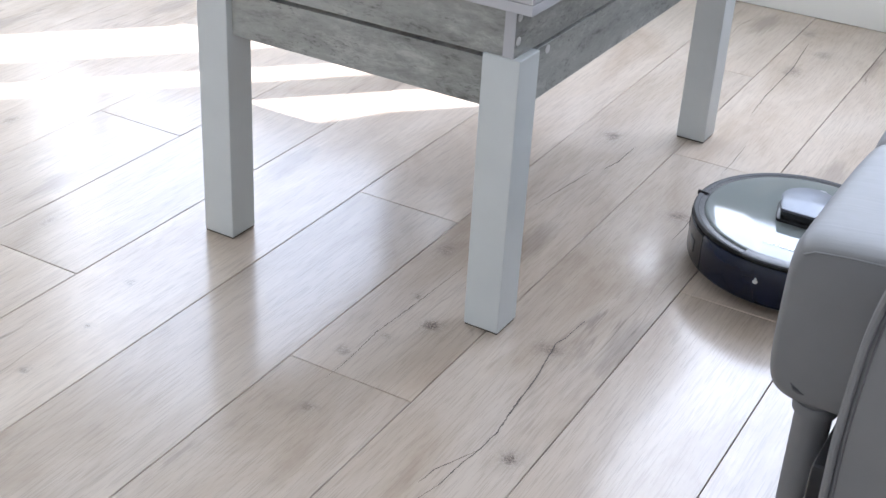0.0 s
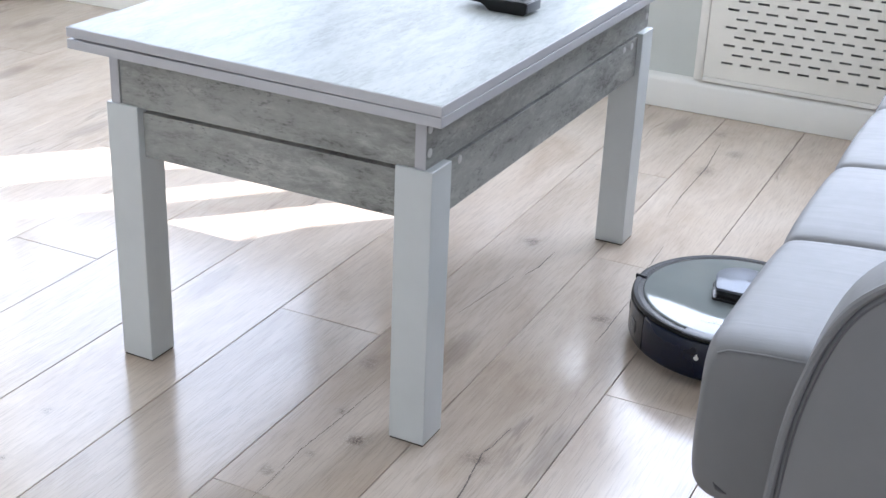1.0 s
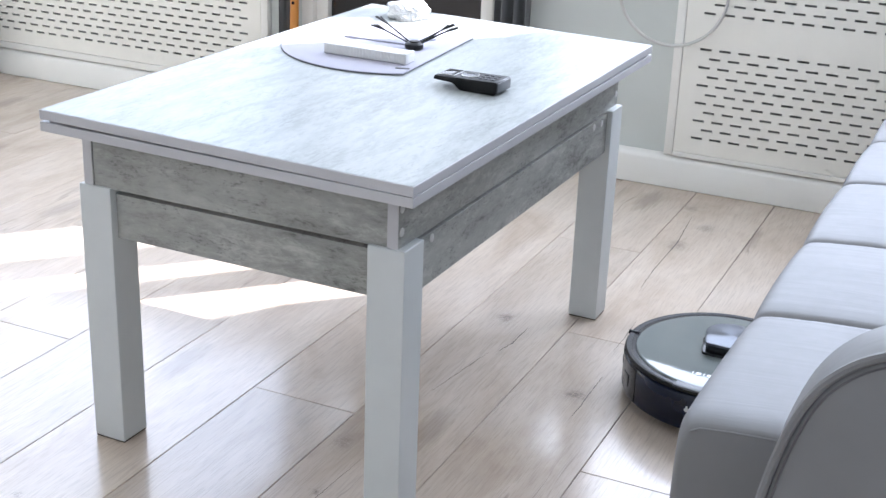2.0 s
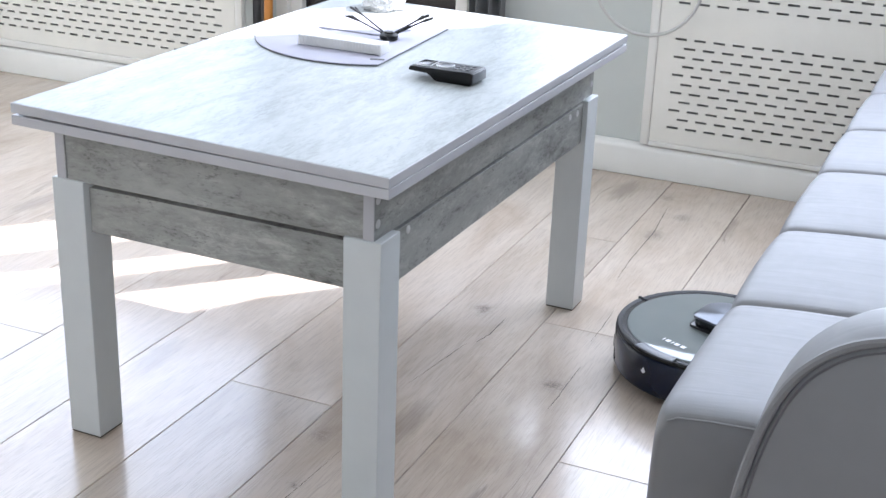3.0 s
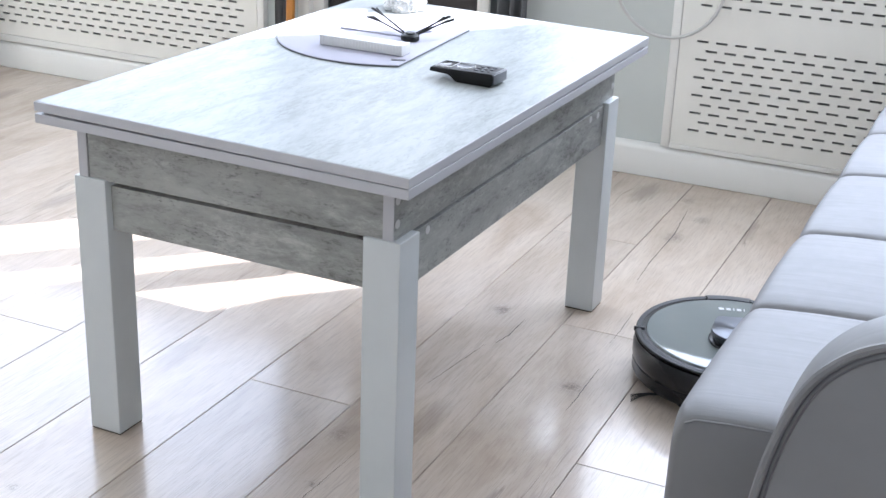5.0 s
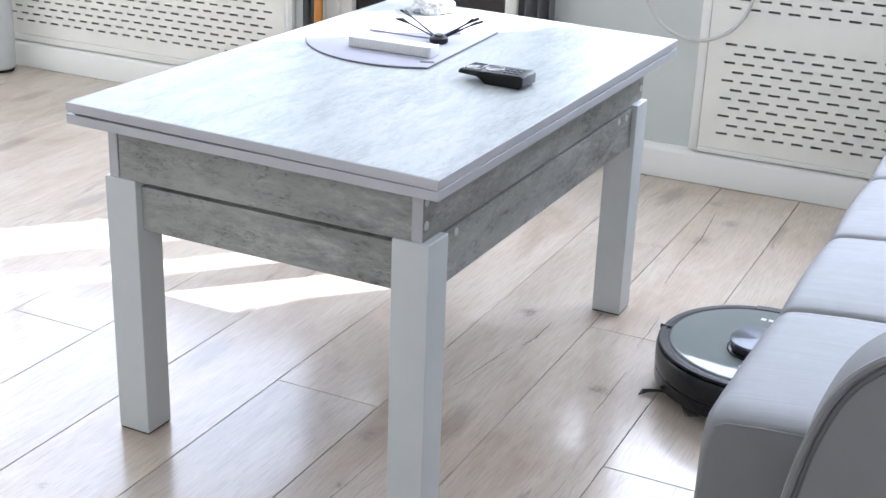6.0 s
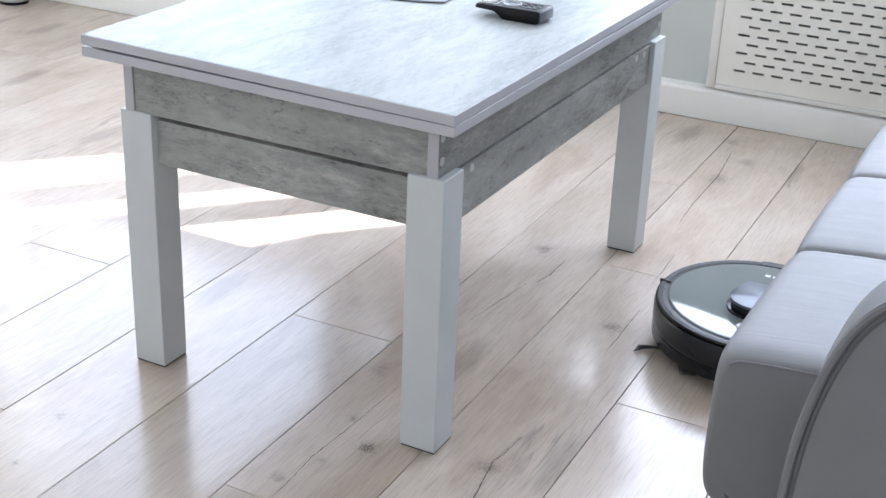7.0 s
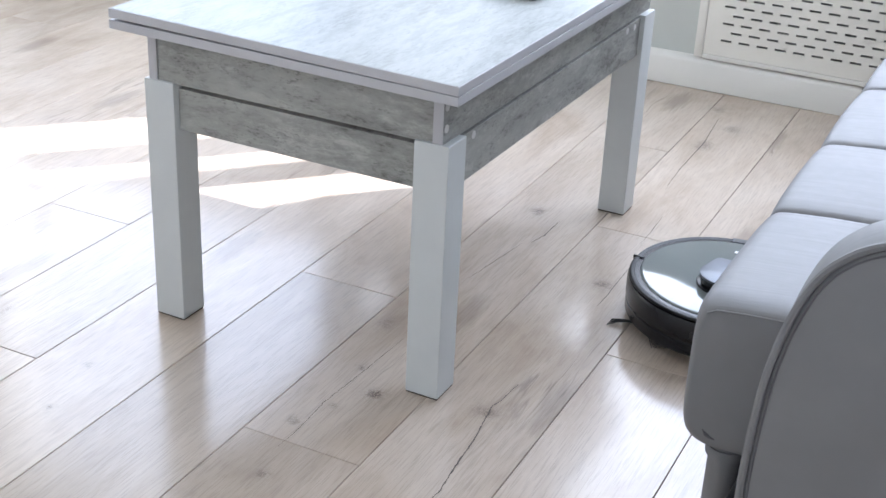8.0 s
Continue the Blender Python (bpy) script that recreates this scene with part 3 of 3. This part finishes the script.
                bm.faces.new((a[i], a[j], b[j], b[i]))
        bm.faces.new(rows[0][::-1])
        bm.faces.new(rows[-1])
        arm = part("arm", bm, LEATHER, t, "rounded leather arm", 50)
        bm = bmesh.new()
        tube(bm, [(x, y0 + 0.003, z) for x, z, _, _ in pr if z > 0.13 and x < 1.14], 0.0045, 8)
        part("piping", bm, LEATHER, arm, "leather piping on the arm edge")
        bm = bmesh.new()
        tube(bm, [(x + 0.0085 * nx, y0 + 0.0004, z + 0.0085 * nz) for x, z, nx, nz in pr if z > 0.13 and x < 1.14], 0.0011, 6)
        part("piping_seam", bm, SEAM, arm, "dark seam beside the piping")
    # back, and a black block that stands for the shade under the seat
    bm = bmesh.new()
    box(bm, 1.0, 1.24, -0.235, 1.57, 0.30, 0.84, 0.06, 4)
    part("backrest", bm, LEATHER, t, "padded leather backrest", 60)
    bm = bmesh.new()
    box(bm, 0.501, 1.15, -0.325, 1.57, 0.02, 0.252, 0.006)
    part("base", bm, BLACK, t, "black block standing in for the shade under the seat")
    for x, y in ((0.474, -0.215), (0.474, 1.52), (1.12, -0.215), (1.12, 1.52)):
        bm = bmesh.new()
        tube(bm, [(x, y, 0.0), (x, y, 0.02), (x, y, 0.23), (x, y, 0.27)], [0.017, 0.019, 0.020, 0.021], 20)
        leg = part("leg", bm, LEATHER, t, "round grey leg")
        bm = bmesh.new()
        lathe(bm, [(0.0205, 0.240), (0.0240, 0.242), (0.0245, 0.250), (0.0225, 0.2535), (0.0205, 0.2535)], 28, m=pose(x, y, 0))
        part("collar", bm, LEATHER, leg, "thin collar at the leg's top")
    # gathered leather at the seat's lower corner
    bm = bmesh.new()
    for k in range(3):
        tube(bm, [(0.4500 + 0.003 * k, -0.2462, 0.2835 - 0.002 * k), (0.4540 + 0.003 * k, -0.2470, 0.2775 - 0.001 * k), (0.4590 + 0.003 * k, -0.2462, 0.2740)], [0.0006, 0.0016, 0.0008], 6)
    part("pucker", bm, SEAM, t, "dark gathered fold at the corner")
    return t


def arm_profile():
    """Closed outline of the arm as (x, z, inward normal)."""
    pts = [(0.520, 0.07), (0.517, 0.20), (0.515, 0.31), (0.517, 0.38), (0.521, 0.435), (0.527, 0.475), (0.535, 0.510), (0.546, 0.543), (0.558, 0.566), (0.572, 0.583), (0.590, 0.598), (0.612, 0.609), (0.645, 0.618), (0.69, 0.624), (0.80, 0.627), (1.05, 0.627), (1.18, 0.615), (1.22, 0.57), (1.23, 0.40), (1.23, 0.07)]
    pts, out = spline(pts, 2, 14), []
    n = len(pts)
    for i, (x, z) in enumerate(pts):
        px, pz = pts[i - 1]
        qx, qz = pts[(i + 1) % n]
        d = Vector((qx - px, qz - pz)).normalized()
        out.append((x + 0.010, z, d.y, -d.x))
    return out


build_sofa()


# ---- robot vacuum ----
ROBOT_R = 0.175


def make_brushed():
    """Turned aluminium: fine rings, and a reflection stretched across them."""
    m = Mat("turned_aluminium", 0.33, 1.0)
    m.color((0.115, 0.122, 0.135))
    tan = m.n("Tangent")
    tan.direction_type, tan.axis = "RADIAL", "Z"
    m.put("Anisotropic", 0.85)
    m.put("Anisotropic Rotation", 0.25)
    m.t.links.new(tan.outputs[0], m.b.inputs["Tangent"])
    return m.m


def make_tank():
    m = Mat("blue_tank", 0.2)
    v = m.coords()
    m.color(m.ramp(m.noise(v, 9, 3), [(0.3, (0.003, 0.005, 0.016)), (0.7, (0.006, 0.011, 0.034))]))
    m.put("Specular IOR Level", 0.35)
    return m.m


LID = make_plain("grey_glass_lid", (0.20, 0.225, 0.222), 0.05, vary=0.04, scale=8)
TANK = make_tank()
ALU = make_brushed()
RIM = make_plain("dark_rim", (0.085, 0.09, 0.10), 0.36, vary=0.1)
SILVER = make_plain("pale_silver", (0.72, 0.73, 0.74), 0.3, 0.3)
BRISTLE = make_plain("dark_bristles", (0.02, 0.02, 0.02), 0.7)


def build_robot():
    """Front towards +y, right towards +x."""
    t = thing("robot_vacuum", pose(0.281, 0.500, 0), "round black robot vacuum with grey lid and dark blue tank", "robot vacuum")
    R = ROBOT_R
    bm = bmesh.new()
    lathe(bm, [(0, 0.010), (R - 0.035, 0.010), (R - 0.018, 0.016), (R - 0.010, 0.024), (R - 0.009, 0.078), (R - 0.012, 0.082), (0, 0.082)], 96)
    part("body", bm, BLACK, t, "black plastic body")
    # bumper round the front half
    bm = bmesh.new()
    lathe(bm, [(R - 0.008, 0.020), (R - 0.003, 0.019), (R - 0.001, 0.023), (R - 0.001, 0.040), (R - 0.0025, 0.0415), (R - 0.001, 0.043), (R, 0.050), (R, 0.076), (R - 0.003, 0.0815), (R - 0.008, 0.083), (R - 0.008, 0.020)], 64, 2, 176)
    bump = part("bumper", bm, BLACK, t, "glossy black front bumper")
    bm = bmesh.new()
    lathe(bm, [(R - 0.0105, 0.0815), (R - 0.004, 0.0835), (R - 0.002, 0.0865), (R - 0.004, 0.0895), (R - 0.0095, 0.0905), (R - 0.0125, 0.089), (R - 0.0105, 0.0815)], 64, 1, 178)
    part("bumper_lip", bm, MATT, bump, "dark grey lip")
    # tank round the rear half
    bm = bmesh.new()
    lathe(bm, [(R - 0.009, 0.018), (R - 0.005, 0.017), (R - 0.003, 0.022), (R - 0.002, 0.060), (R - 0.003, 0.079), (R - 0.006, 0.083), (R - 0.0095, 0.084), (R - 0.009, 0.018)], 64, 228, 84)
    tank = part("water_tank", bm, TANK, t, "dark blue translucent water tank")
    for s0, s1 in ((181, 46.5), (312.5, 46.5)):
        bm = bmesh.new()
        lathe(bm, [(R - 0.009, 0.018), (R - 0.004, 0.018), (R - 0.002, 0.024), (R - 0.002, 0.079), (R - 0.006, 0.083), (R - 0.009, 0.084), (R - 0.009, 0.018)], 24, s0, s1)
        wall = part("side_wall", bm, BLACK, t)
        # socket and two vents in the wall
        mid = 325 if s0 > 270 else 215
        bm = bmesh.new()
        box(bm, R - 0.006, R - 0.0012, -0.012, 0.012, 0.036, 0.058, 0.0012)
        part("socket", bm, BLACKGLASS, wall, "dark recessed socket").matrix_basis = pose(0, 0, 0, 0, 0, mid)
        for k in (-1, 1):
            bm = bmesh.new()
            box(bm, R - 0.005, R - 0.0012, -0.0014, 0.0014, 0.056, 0.068, 0.0006)
            part("vent", bm, BLACKGLASS, wall).matrix_basis = pose(0, 0, 0, 0, 0, mid + (15 if s0 > 270 else -15) + 1.4 * k)
    bm = bmesh.new()
    lathe(bm, [(R - 0.013, 0.082), (R - 0.004, 0.0835), (R - 0.003, 0.087), (R - 0.0055, 0.0905), (R - 0.0125, 0.089), (R - 0.013, 0.082)], 64, 182, 176)
    part("rear_rim", bm, MATT, t, "dark grey rim")
    # tank release tab and drop mark
    bm = bmesh.new()
    lathe(bm, [(R - 0.022, 0.0890), (R - 0.004, 0.0890), (R - 0.0035, 0.0915), (R - 0.006, 0.0928), (R - 0.022, 0.0928), (R - 0.022, 0.0890)], 20, 256, 28)
    part("release_tab", bm, RIM, tank, "grey release tab")
    bm = bmesh.new()
    prism(bm, [(0.0042 * math.cos(radians(u)) * (1 if math.sin(radians(u)) < 0.2 else 0.55), 0.0042 * math.sin(radians(u)) * (1 if math.sin(radians(u)) < 0.2 else 1.5)) for u in range(0, 360, 20)], 0, 0.0006)
    part("drop_mark", bm, SILVER, tank, "pale drop mark").matrix_basis = pose(-0.012, -(R - 0.0019), 0.056, 90, 0, 4)
    # lid
    bm = bmesh.new()
    lathe(bm, [(R - 0.0215, 0.080), (R - 0.0215, 0.0885), (R - 0.0225, 0.0905), (R - 0.025, 0.0915), (R - 0.0258, 0.0916), (0.08, 0.0916), (0, 0.0916)], 96)
    part("lid", bm, LID, t, "glossy grey glass lid")
    bm = bmesh.new()
    lathe(bm, [(R - 0.0212, 0.082), (R - 0.0212, 0.0888), (R - 0.0125, 0.0888), (R - 0.0125, 0.082), (R - 0.0212, 0.082)], 96)
    part("gap_ring", bm, BLACK, t, "black gap round the lid")
    for u in (0, 180):
        bm = bmesh.new()
        box(bm, R - 0.019, R + 0.0005, -0.0025, 0.0025, 0.084, 0.0915, 0.0008)
        part("notch", bm, BLACK, t).matrix_basis = pose(0, 0, 0, 0, 0, u)
    # turret: round in front, drawn out to a cut-off tail behind
    def turret_outline(g):
        arc = [((0.0445 + g) * math.cos(radians(u)), (0.0445 + g) * math.sin(radians(u))) for u in range(-28, 209, 6)]
        return arc + [(-0.0375 - g, -0.036), (-0.031 - g, -0.054 - g), (-0.027 - g, -0.057 - g), (0.027 + g, -0.057 - g), (0.031 + g, -0.054 - g), (0.0375 + g, -0.036)]
    bm = bmesh.new()
    prism(bm, turret_outline(0.0035), 0.0915, 0.0965, 0.0012)
    tur = part("turret", bm, BLACK, t, "black sensor turret")
    tur.matrix_basis = pose(0, 0.030, 0)
    bm = bmesh.new()
    prism(bm, turret_outline(-0.003), 0.096, 0.1095)
    part("sensor_band", bm, BLACKGLASS, tur, "dark sensor band")
    bm = bmesh.new()
    prism(bm, turret_outline(0.0), 0.1090, 0.1135, 0.0010)
    part("turret_cap", bm, ALU, tur, "brushed aluminium cap")
    # start button
    bm = bmesh.new()
    lathe(bm, [(0.0115, 0.0918), (0.0115, 0.0934), (0.0105, 0.0942), (0, 0.0942)], 32)
    btn = part("button", bm, SILVER, t, "round silver start button")
    btn.matrix_basis = pose(0, 0.105, 0)
    # plain marks where the maker's name stands
    x = -0.026
    for w in (0.002, 0.008, 0.002, 0.008, 0.009):
        bm = bmesh.new()
        box(bm, x, x + w, -0.1125, -0.1035, 0.0921, 0.0925)
        part("mark", bm, SILVER, t, "plain pale bar")
        x += w + 0.0045
    # sockets on the front
    bm = bmesh.new()
    box(bm, -0.012, 0.012, R - 0.003, R + 0.0012, 0.052, 0.066, 0.003, 3)
    part("sensor_window", bm, BLACKGLASS, bump, "dark sensor window")
    for sx in (-1, 1):
        bm = bmesh.new()
        lathe(bm, [(0, -0.012), (0.034, -0.012), (0.034, 0.012), (0, 0.012)], 24)
        part("wheel", bm, BLACK, t, "black drive wheel").matrix_basis = pose(sx * 0.11, 0, 0.034, 0, 90, 0)
    # side brush on the right of the front
    hub_bm = bmesh.new()
    lathe(hub_bm, [(0, 0.006), (0.012, 0.006), (0.014, 0.009), (0.014, 0.016), (0, 0.016)], 24)
    hub = part("side_brush", hub_bm, BLACK, t, "three-armed side brush")
    hub.matrix_basis = pose(0.108, 0.093, 0)
    for k in range(3):
        bm = bmesh.new()
        r2 = random.Random(k)
        for j in range(9):
            off = (j - 4) * 0.0011
            tube(bm, [(0.010, off * 0.6, 0.010), (0.035, off, 0.0085), (0.052, off * 1.6 + 0.003, 0.006), (0.066, off * 3.0 + 0.010 + r2.uniform(-0.001, 0.001), 0.003)], 0.0006, 4)
        part("bristle_arm", bm, BRISTLE, hub, "dark bristle tuft").matrix_basis = pose(0, 0, 0, 0, 0, 120 * k)
    return t, hub


robot, robot_brush = build_robot()

# ---- things on the table ----
TT = 0.5376   # height of the table's surface


def mop_cloth():
    # a disc cut off straight on one side
    lim = math.degrees(math.acos(0.100 / 0.188))
    pts = [(0.188 * math.cos(radians(u)), 0.188 * math.sin(radians(u))) for u in [lim + (360 - 2 * lim) * i / 48 for i in range(49)]]
    t = thing("mop_cloth", pose(-0.381, 0.641, TT + 0.004, 0, 0.7, 3.6), "white rounded mop cloth with one straight side on the table", "mop cloth")
    bm = bmesh.new()
    prism(bm, pts, 0.0, 0.0014, 0.0)
    part("backing", bm, CURTAIN, t, "grey edge of the cloth")
    bm = bmesh.new()
    prism(bm, [(x * 0.996 - 0.0005, y * 0.996) for x, y in pts], 0.0012, 0.0030, 0.0008)
    part("face", bm, PAPER, t)
    bm = bmesh.new()
    box(bm, -0.012, 0.012, -0.004, 0.004, 0.0028, 0.0042, 0.001)
    part("loop_tab", bm, CURTAIN, t, "small dark tab").matrix_basis = pose(0.086, -0.130, 0, 0, 0, 20)
    # the folded flap of a second layer
    bm = bmesh.new()
    prism(bm, [(0.02, 0.03), (0.05, 0.10), (-0.02, 0.165), (-0.12, 0.13), (-0.10, 0.03)], 0.0032, 0.0060, 0.001)
    part("flap", bm, PAPER, t, "folded flap")
    return t


mop_cloth()


def pleated_filter():
    t = thing("pleated_filter", pose(-0.373, 0.552, TT + 0.0072, 0, 0.7, 3), "white pleated filter bar lying on the cloth", "filter")
    bm = bmesh.new()
    box(bm, -0.076, 0.076, -0.0165, 0.0175, 0.001, 0.0180, 0.001)
    part("casing", bm, FILTER, t)
    for k in range(26):
        bm = bmesh.new()
        box(bm, -0.0735 + k * 0.00575, -0.0706 + k * 0.00575, -0.0171, -0.0160, 0.0025, 0.0165, 0.0003, 1)
        part("pleat", bm, FILTER, t)
    bm = bmesh.new()
    box(bm, 0.0745, 0.080, -0.0175, 0.0180, 0.0, 0.0188, 0.0012)
    part("end_cap", bm, FILTER, t)
    return t


pleated_filter()


def spare_brush():
    t = thing("spare_side_brush", pose(-0.337, 0.656, TT + 0.007, 0, 0.7, 0), "black spare side brush with bent bristle arms", "brush")
    bm = bmesh.new()
    lathe(bm, [(0, 0), (0.014, 0), (0.0165, 0.002), (0.0165, 0.009), (0.013, 0.0115), (0.009, 0.012), (0.008, 0.0145), (0, 0.0145)], 32)
    part("hub", bm, MATT, t, "round black hub")
    arms = [((-0.098, 0.046, 0.036), 0), ((-0.080, -0.002, 0.032), 1), ((0.036, 0.075, 0.034), 2), ((0.048, 0.066, 0.032), 3)]
    for (x, y, z), k in arms:
        bm = bmesh.new()
        rng = random.Random(k + 5)
        for j in range(8):
            o = (j - 3.5) * 0.0009
            e = (x + o * 1.3 + rng.uniform(-0.002, 0.002), y + o * 1.5 + rng.uniform(-0.002, 0.002), z + rng.uniform(-0.0015, 0.0015))
            tube(bm, [(x * 0.08 + o, y * 0.08 - o, 0.008), (x * 0.4 + o * 0.6, y * 0.4 - o * 0.4, z * 0.52), (x * 0.72, y * 0.72, z * 0.80), e], [0.0014, 0.0014, 0.0015, 0.0015], 5)
        part("bristle_arm", bm, MATT, t)
    return t


spare_brush()


def remote_control():
    t = thing("remote_control", pose(-0.1450, 0.4850, TT, 0, 0, -1.5), "black remote control with screen and round pad", "remote control")
    L, W, z1 = 0.0565, 0.0262, 0.0215
    side = [(-L, 0.0148), (-L + 0.001, 0.0122), (-0.024, 0.0108), (-0.017, 0.007), (-0.011, 0.0015), (-0.006, 0.0), (L - 0.006, 0.0), (L - 0.002, 0.003), (L, 0.0175), (L - 0.0025, z1), (-L + 0.003, z1 - 0.002)]
    bm = bmesh.new()
    a = [bm.verts.new((x, -W, z)) for x, z in side]
    b = [bm.verts.new((x, W, z)) for x, z in side]
    for i in range(len(side)):
        j = (i + 1) % len(side)
        bm.faces.new((a[i], a[j], b[j], b[i]))
    bm.faces.new(a[::-1])
    bm.faces.new(b)
    bmesh.ops.recalc_face_normals(bm, faces=bm.faces)
    bmesh.ops.bevel(bm, geom=list(bm.edges), offset=0.0012, segments=2, profile=0.5, affect="EDGES", clamp_overlap=True)
    part("case", bm, MATT, t, "glossy black case")
    tilt = pose(0, 0, z1 - 0.001, 0, -1.0, 0)

    def on_top(name, bm, mat, x, y, label=""):
        ob = part(name, bm, mat, t, label)
        ob.matrix_basis = tilt @ pose(x, y, 0)
        return ob
    bm = bmesh.new()
    box(bm, -0.0135, 0.0135, -0.0185, 0.0185, 0, 0.0016, 0.0006)
    on_top("screen_bezel", bm, SILVER, -0.036, 0, "silver bezel")
    bm = bmesh.new()
    box(bm, -0.0127, 0.0127, -0.0177, 0.0177, 0.0010, 0.0020, 0.0004)
    on_top("screen", bm, BLACKGLASS, -0.036, 0, "grey display")
    bm = bmesh.new()
    lathe(bm, [(0.0150, 0), (0.0150, 0.0016), (0.0138, 0.0018), (0.0138, 0.0006)], 36)
    on_top("pad_ring", bm, SILVER, -0.003, 0, "silver ring")
    bm = bmesh.new()
    lathe(bm, [(0.013, 0), (0.013, 0.0014), (0.0075, 0.0020), (0.007, 0.0012), (0, 0.0012)], 32)
    on_top("round_pad", bm, RIM, -0.003, 0, "round control pad")
    for i in range(3):
        for j in range(3):
            bm = bmesh.new()
            box(bm, -0.0042, 0.0042, -0.0028, 0.0028, 0, 0.0016, 0.001)
            on_top("button", bm, RIM, 0.020 + 0.0110 * i, -0.0125 + 0.0125 * j).scale = (0.8, 0.8, 1)
    bm = bmesh.new()
    box(bm, L - 0.0012, L + 0.0006, -W * 0.92, W * 0.92, 0.004, z1 - 0.002, 0.0006)
    part("end_trim", bm, RIM, t, "thin grey end trim")
    return t


remote_control()


def crumpled_tissue():
    bm = bmesh.new()
    bmesh.ops.create_icosphere(bm, subdivisions=5, radius=1.0)
    for v in bm.verts:
        p = v.co.copy()
        n1 = noise.noise(p * 1.7 + Vector((3.1, 0, 0)))
        n2 = abs(noise.noise(p * 3.9 + Vector((0, 7.7, 0))))
        n3 = abs(noise.noise(p * 9.0 + Vector((0, 0, 2.2))))
        r = 1.0 + 0.30 * n1 - 0.26 * n2 + 0.05 * n3
        v.co = Vector((p.x * 0.045 * r, p.y * 0.042 * r, max(-0.016, p.z * 0.023 * r)))
    ob = part("crumpled_tissue", bm, TISSUE, None, "", 28)
    ob.matrix_world = pose(-0.480, 0.905, TT + 0.018, 0, 0.7, 25)
    return tagged(ob, "crumpled white tissue lying on the table corner", "tissue")


crumpled_tissue()


def motions():
    """All that moves besides the camera."""
    rows = [(0, 0.264, 0.502, 90), (1.0, 0.267, 0.585, 90), (1.7, 0.270, 0.643, 89), (2.5, 0.273, 0.722, 84), (3.0, 0.276, 0.738, 66), (3.5, 0.278, 0.734, 44),
            (4.0, 0.281, 0.730, 2), (4.6, 0.281, 0.727, -50), (5.2, 0.281, 0.722, -78), (5.8, 0.281, 0.709, -87), (6.5, 0.281, 0.650, -90), (7.3, 0.281, 0.588, -90), (8.0, 0.281, 0.533, -90)]
    walk(robot, [(s, pose(x, y, 0, 0, 0, a - 90)) for s, x, y, a in rows])
    walk(robot_brush, [(i / 10, pose(0.108, 0.093, 0, 0, 0, 72 * i)) for i in range(81)])


# ---- floor boards ----
def build_boards():
    pitch, length, shift = 0.1985, 1.445, -0.480
    turn = pose(0, 0, 0, 0, 0, 0.86)
    meshes = {}
    for k in range(-16, 13):
        xc = -0.0525 + pitch * k
        y = 0.803 + shift * k
        y0 = y - math.ceil((y + 3.5) / length) * length
        while y0 < 1.80:
            a, b = max(y0, -3.4), min(y0 + length, 1.86)
            if b - a > 0.03:
                key = round(b - a, 3)
                if key not in meshes:
                    bm = bmesh.new()
                    box(bm, 0.00045, pitch - 0.00045, 0.0005, b - a - 0.0005, -0.010, 0.0, 0.0009, 1)
                    ob = part("board", bm, OAK, floor)
                    meshes[key] = ob.data
                else:
                    ob = new("board", meshes[key])
                    ob.parent = floor
                ob.matrix_basis = ROOM.inverted() @ turn @ pose(xc, a, 0)
            y0 += length


build_boards()


def build_crack(pts, width, seed):
    """A dark split in a board, a sliver that wanders and tapers."""
    rng = random.Random(seed)
    pts = [Vector((x, y, 0)) for x, y in pts]
    fine = []
    for a, b in zip(pts, pts[1:]):
        n = max(3, int((b - a).length / 0.006))
        fine += [a.lerp(b, i / n) + Vector((rng.gauss(0, 0.0004), 0, 0)) for i in range(n)]
    fine.append(pts[-1])
    bm = bmesh.new()
    left, right = [], []
    for i, p in enumerate(fine):
        f = i / (len(fine) - 1)
        w = width * (0.25 + 0.75 * math.sin(math.pi * min(1.0, f * 0.92 + 0.04))) * rng.uniform(0.55, 1.2)
        left.append(bm.verts.new((p.x - w / 2, p.y, 0.0004)))
        right.append(bm.verts.new((p.x + w / 2, p.y, 0.0004)))
    for i in range(len(fine) - 1):
        bm.faces.new((left[i], right[i], right[i + 1], left[i + 1]))
    ob = part("crack", bm, CRACK, floor, "", 0)
    ob.matrix_basis = ROOM.inverted()
    return ob


build_crack([(0.055, 0.160), (0.052, 0.098), (0.047, 0.081), (0.055, 0.029), (0.063, -0.013), (0.070, -0.092), (0.078, -0.155), (0.077, -0.198), (0.072, -0.239), (0.070, -0.285), (0.061, -0.329)], 0.0026, 1)
build_crack([(0.0745, -0.205), (0.064, -0.232), (0.050, -0.268), (0.046, -0.30)], 0.0018, 8)
build_crack([(-0.135, 0.781), (-0.135, 0.738), (-0.134, 0.701), (-0.143, 0.657)], 0.0026, 2)
build_crack([(0.062, 0.653), (0.064, 0.580), (0.067, 0.530), (0.066, 0.477)], 0.0020, 3)
build_crack([(0.038, 0.920), (0.043, 0.833), (0.044, 0.763)], 0.0016, 4)
build_crack([(-0.173, 0.190), (-0.177, 0.058), (-0.182, -0.043), (-0.175, -0.140), (-0.176, -0.183)], 0.0014, 5)
build_crack([(-0.157, 0.642), (-0.169, 0.543), (-0.180, 0.451)], 0.0016, 6)
build_crack([(-0.038, 1.575), (-0.018, 1.388), (-0.015, 1.209), (-0.007, 1.086)], 0.0030, 7)
motions()
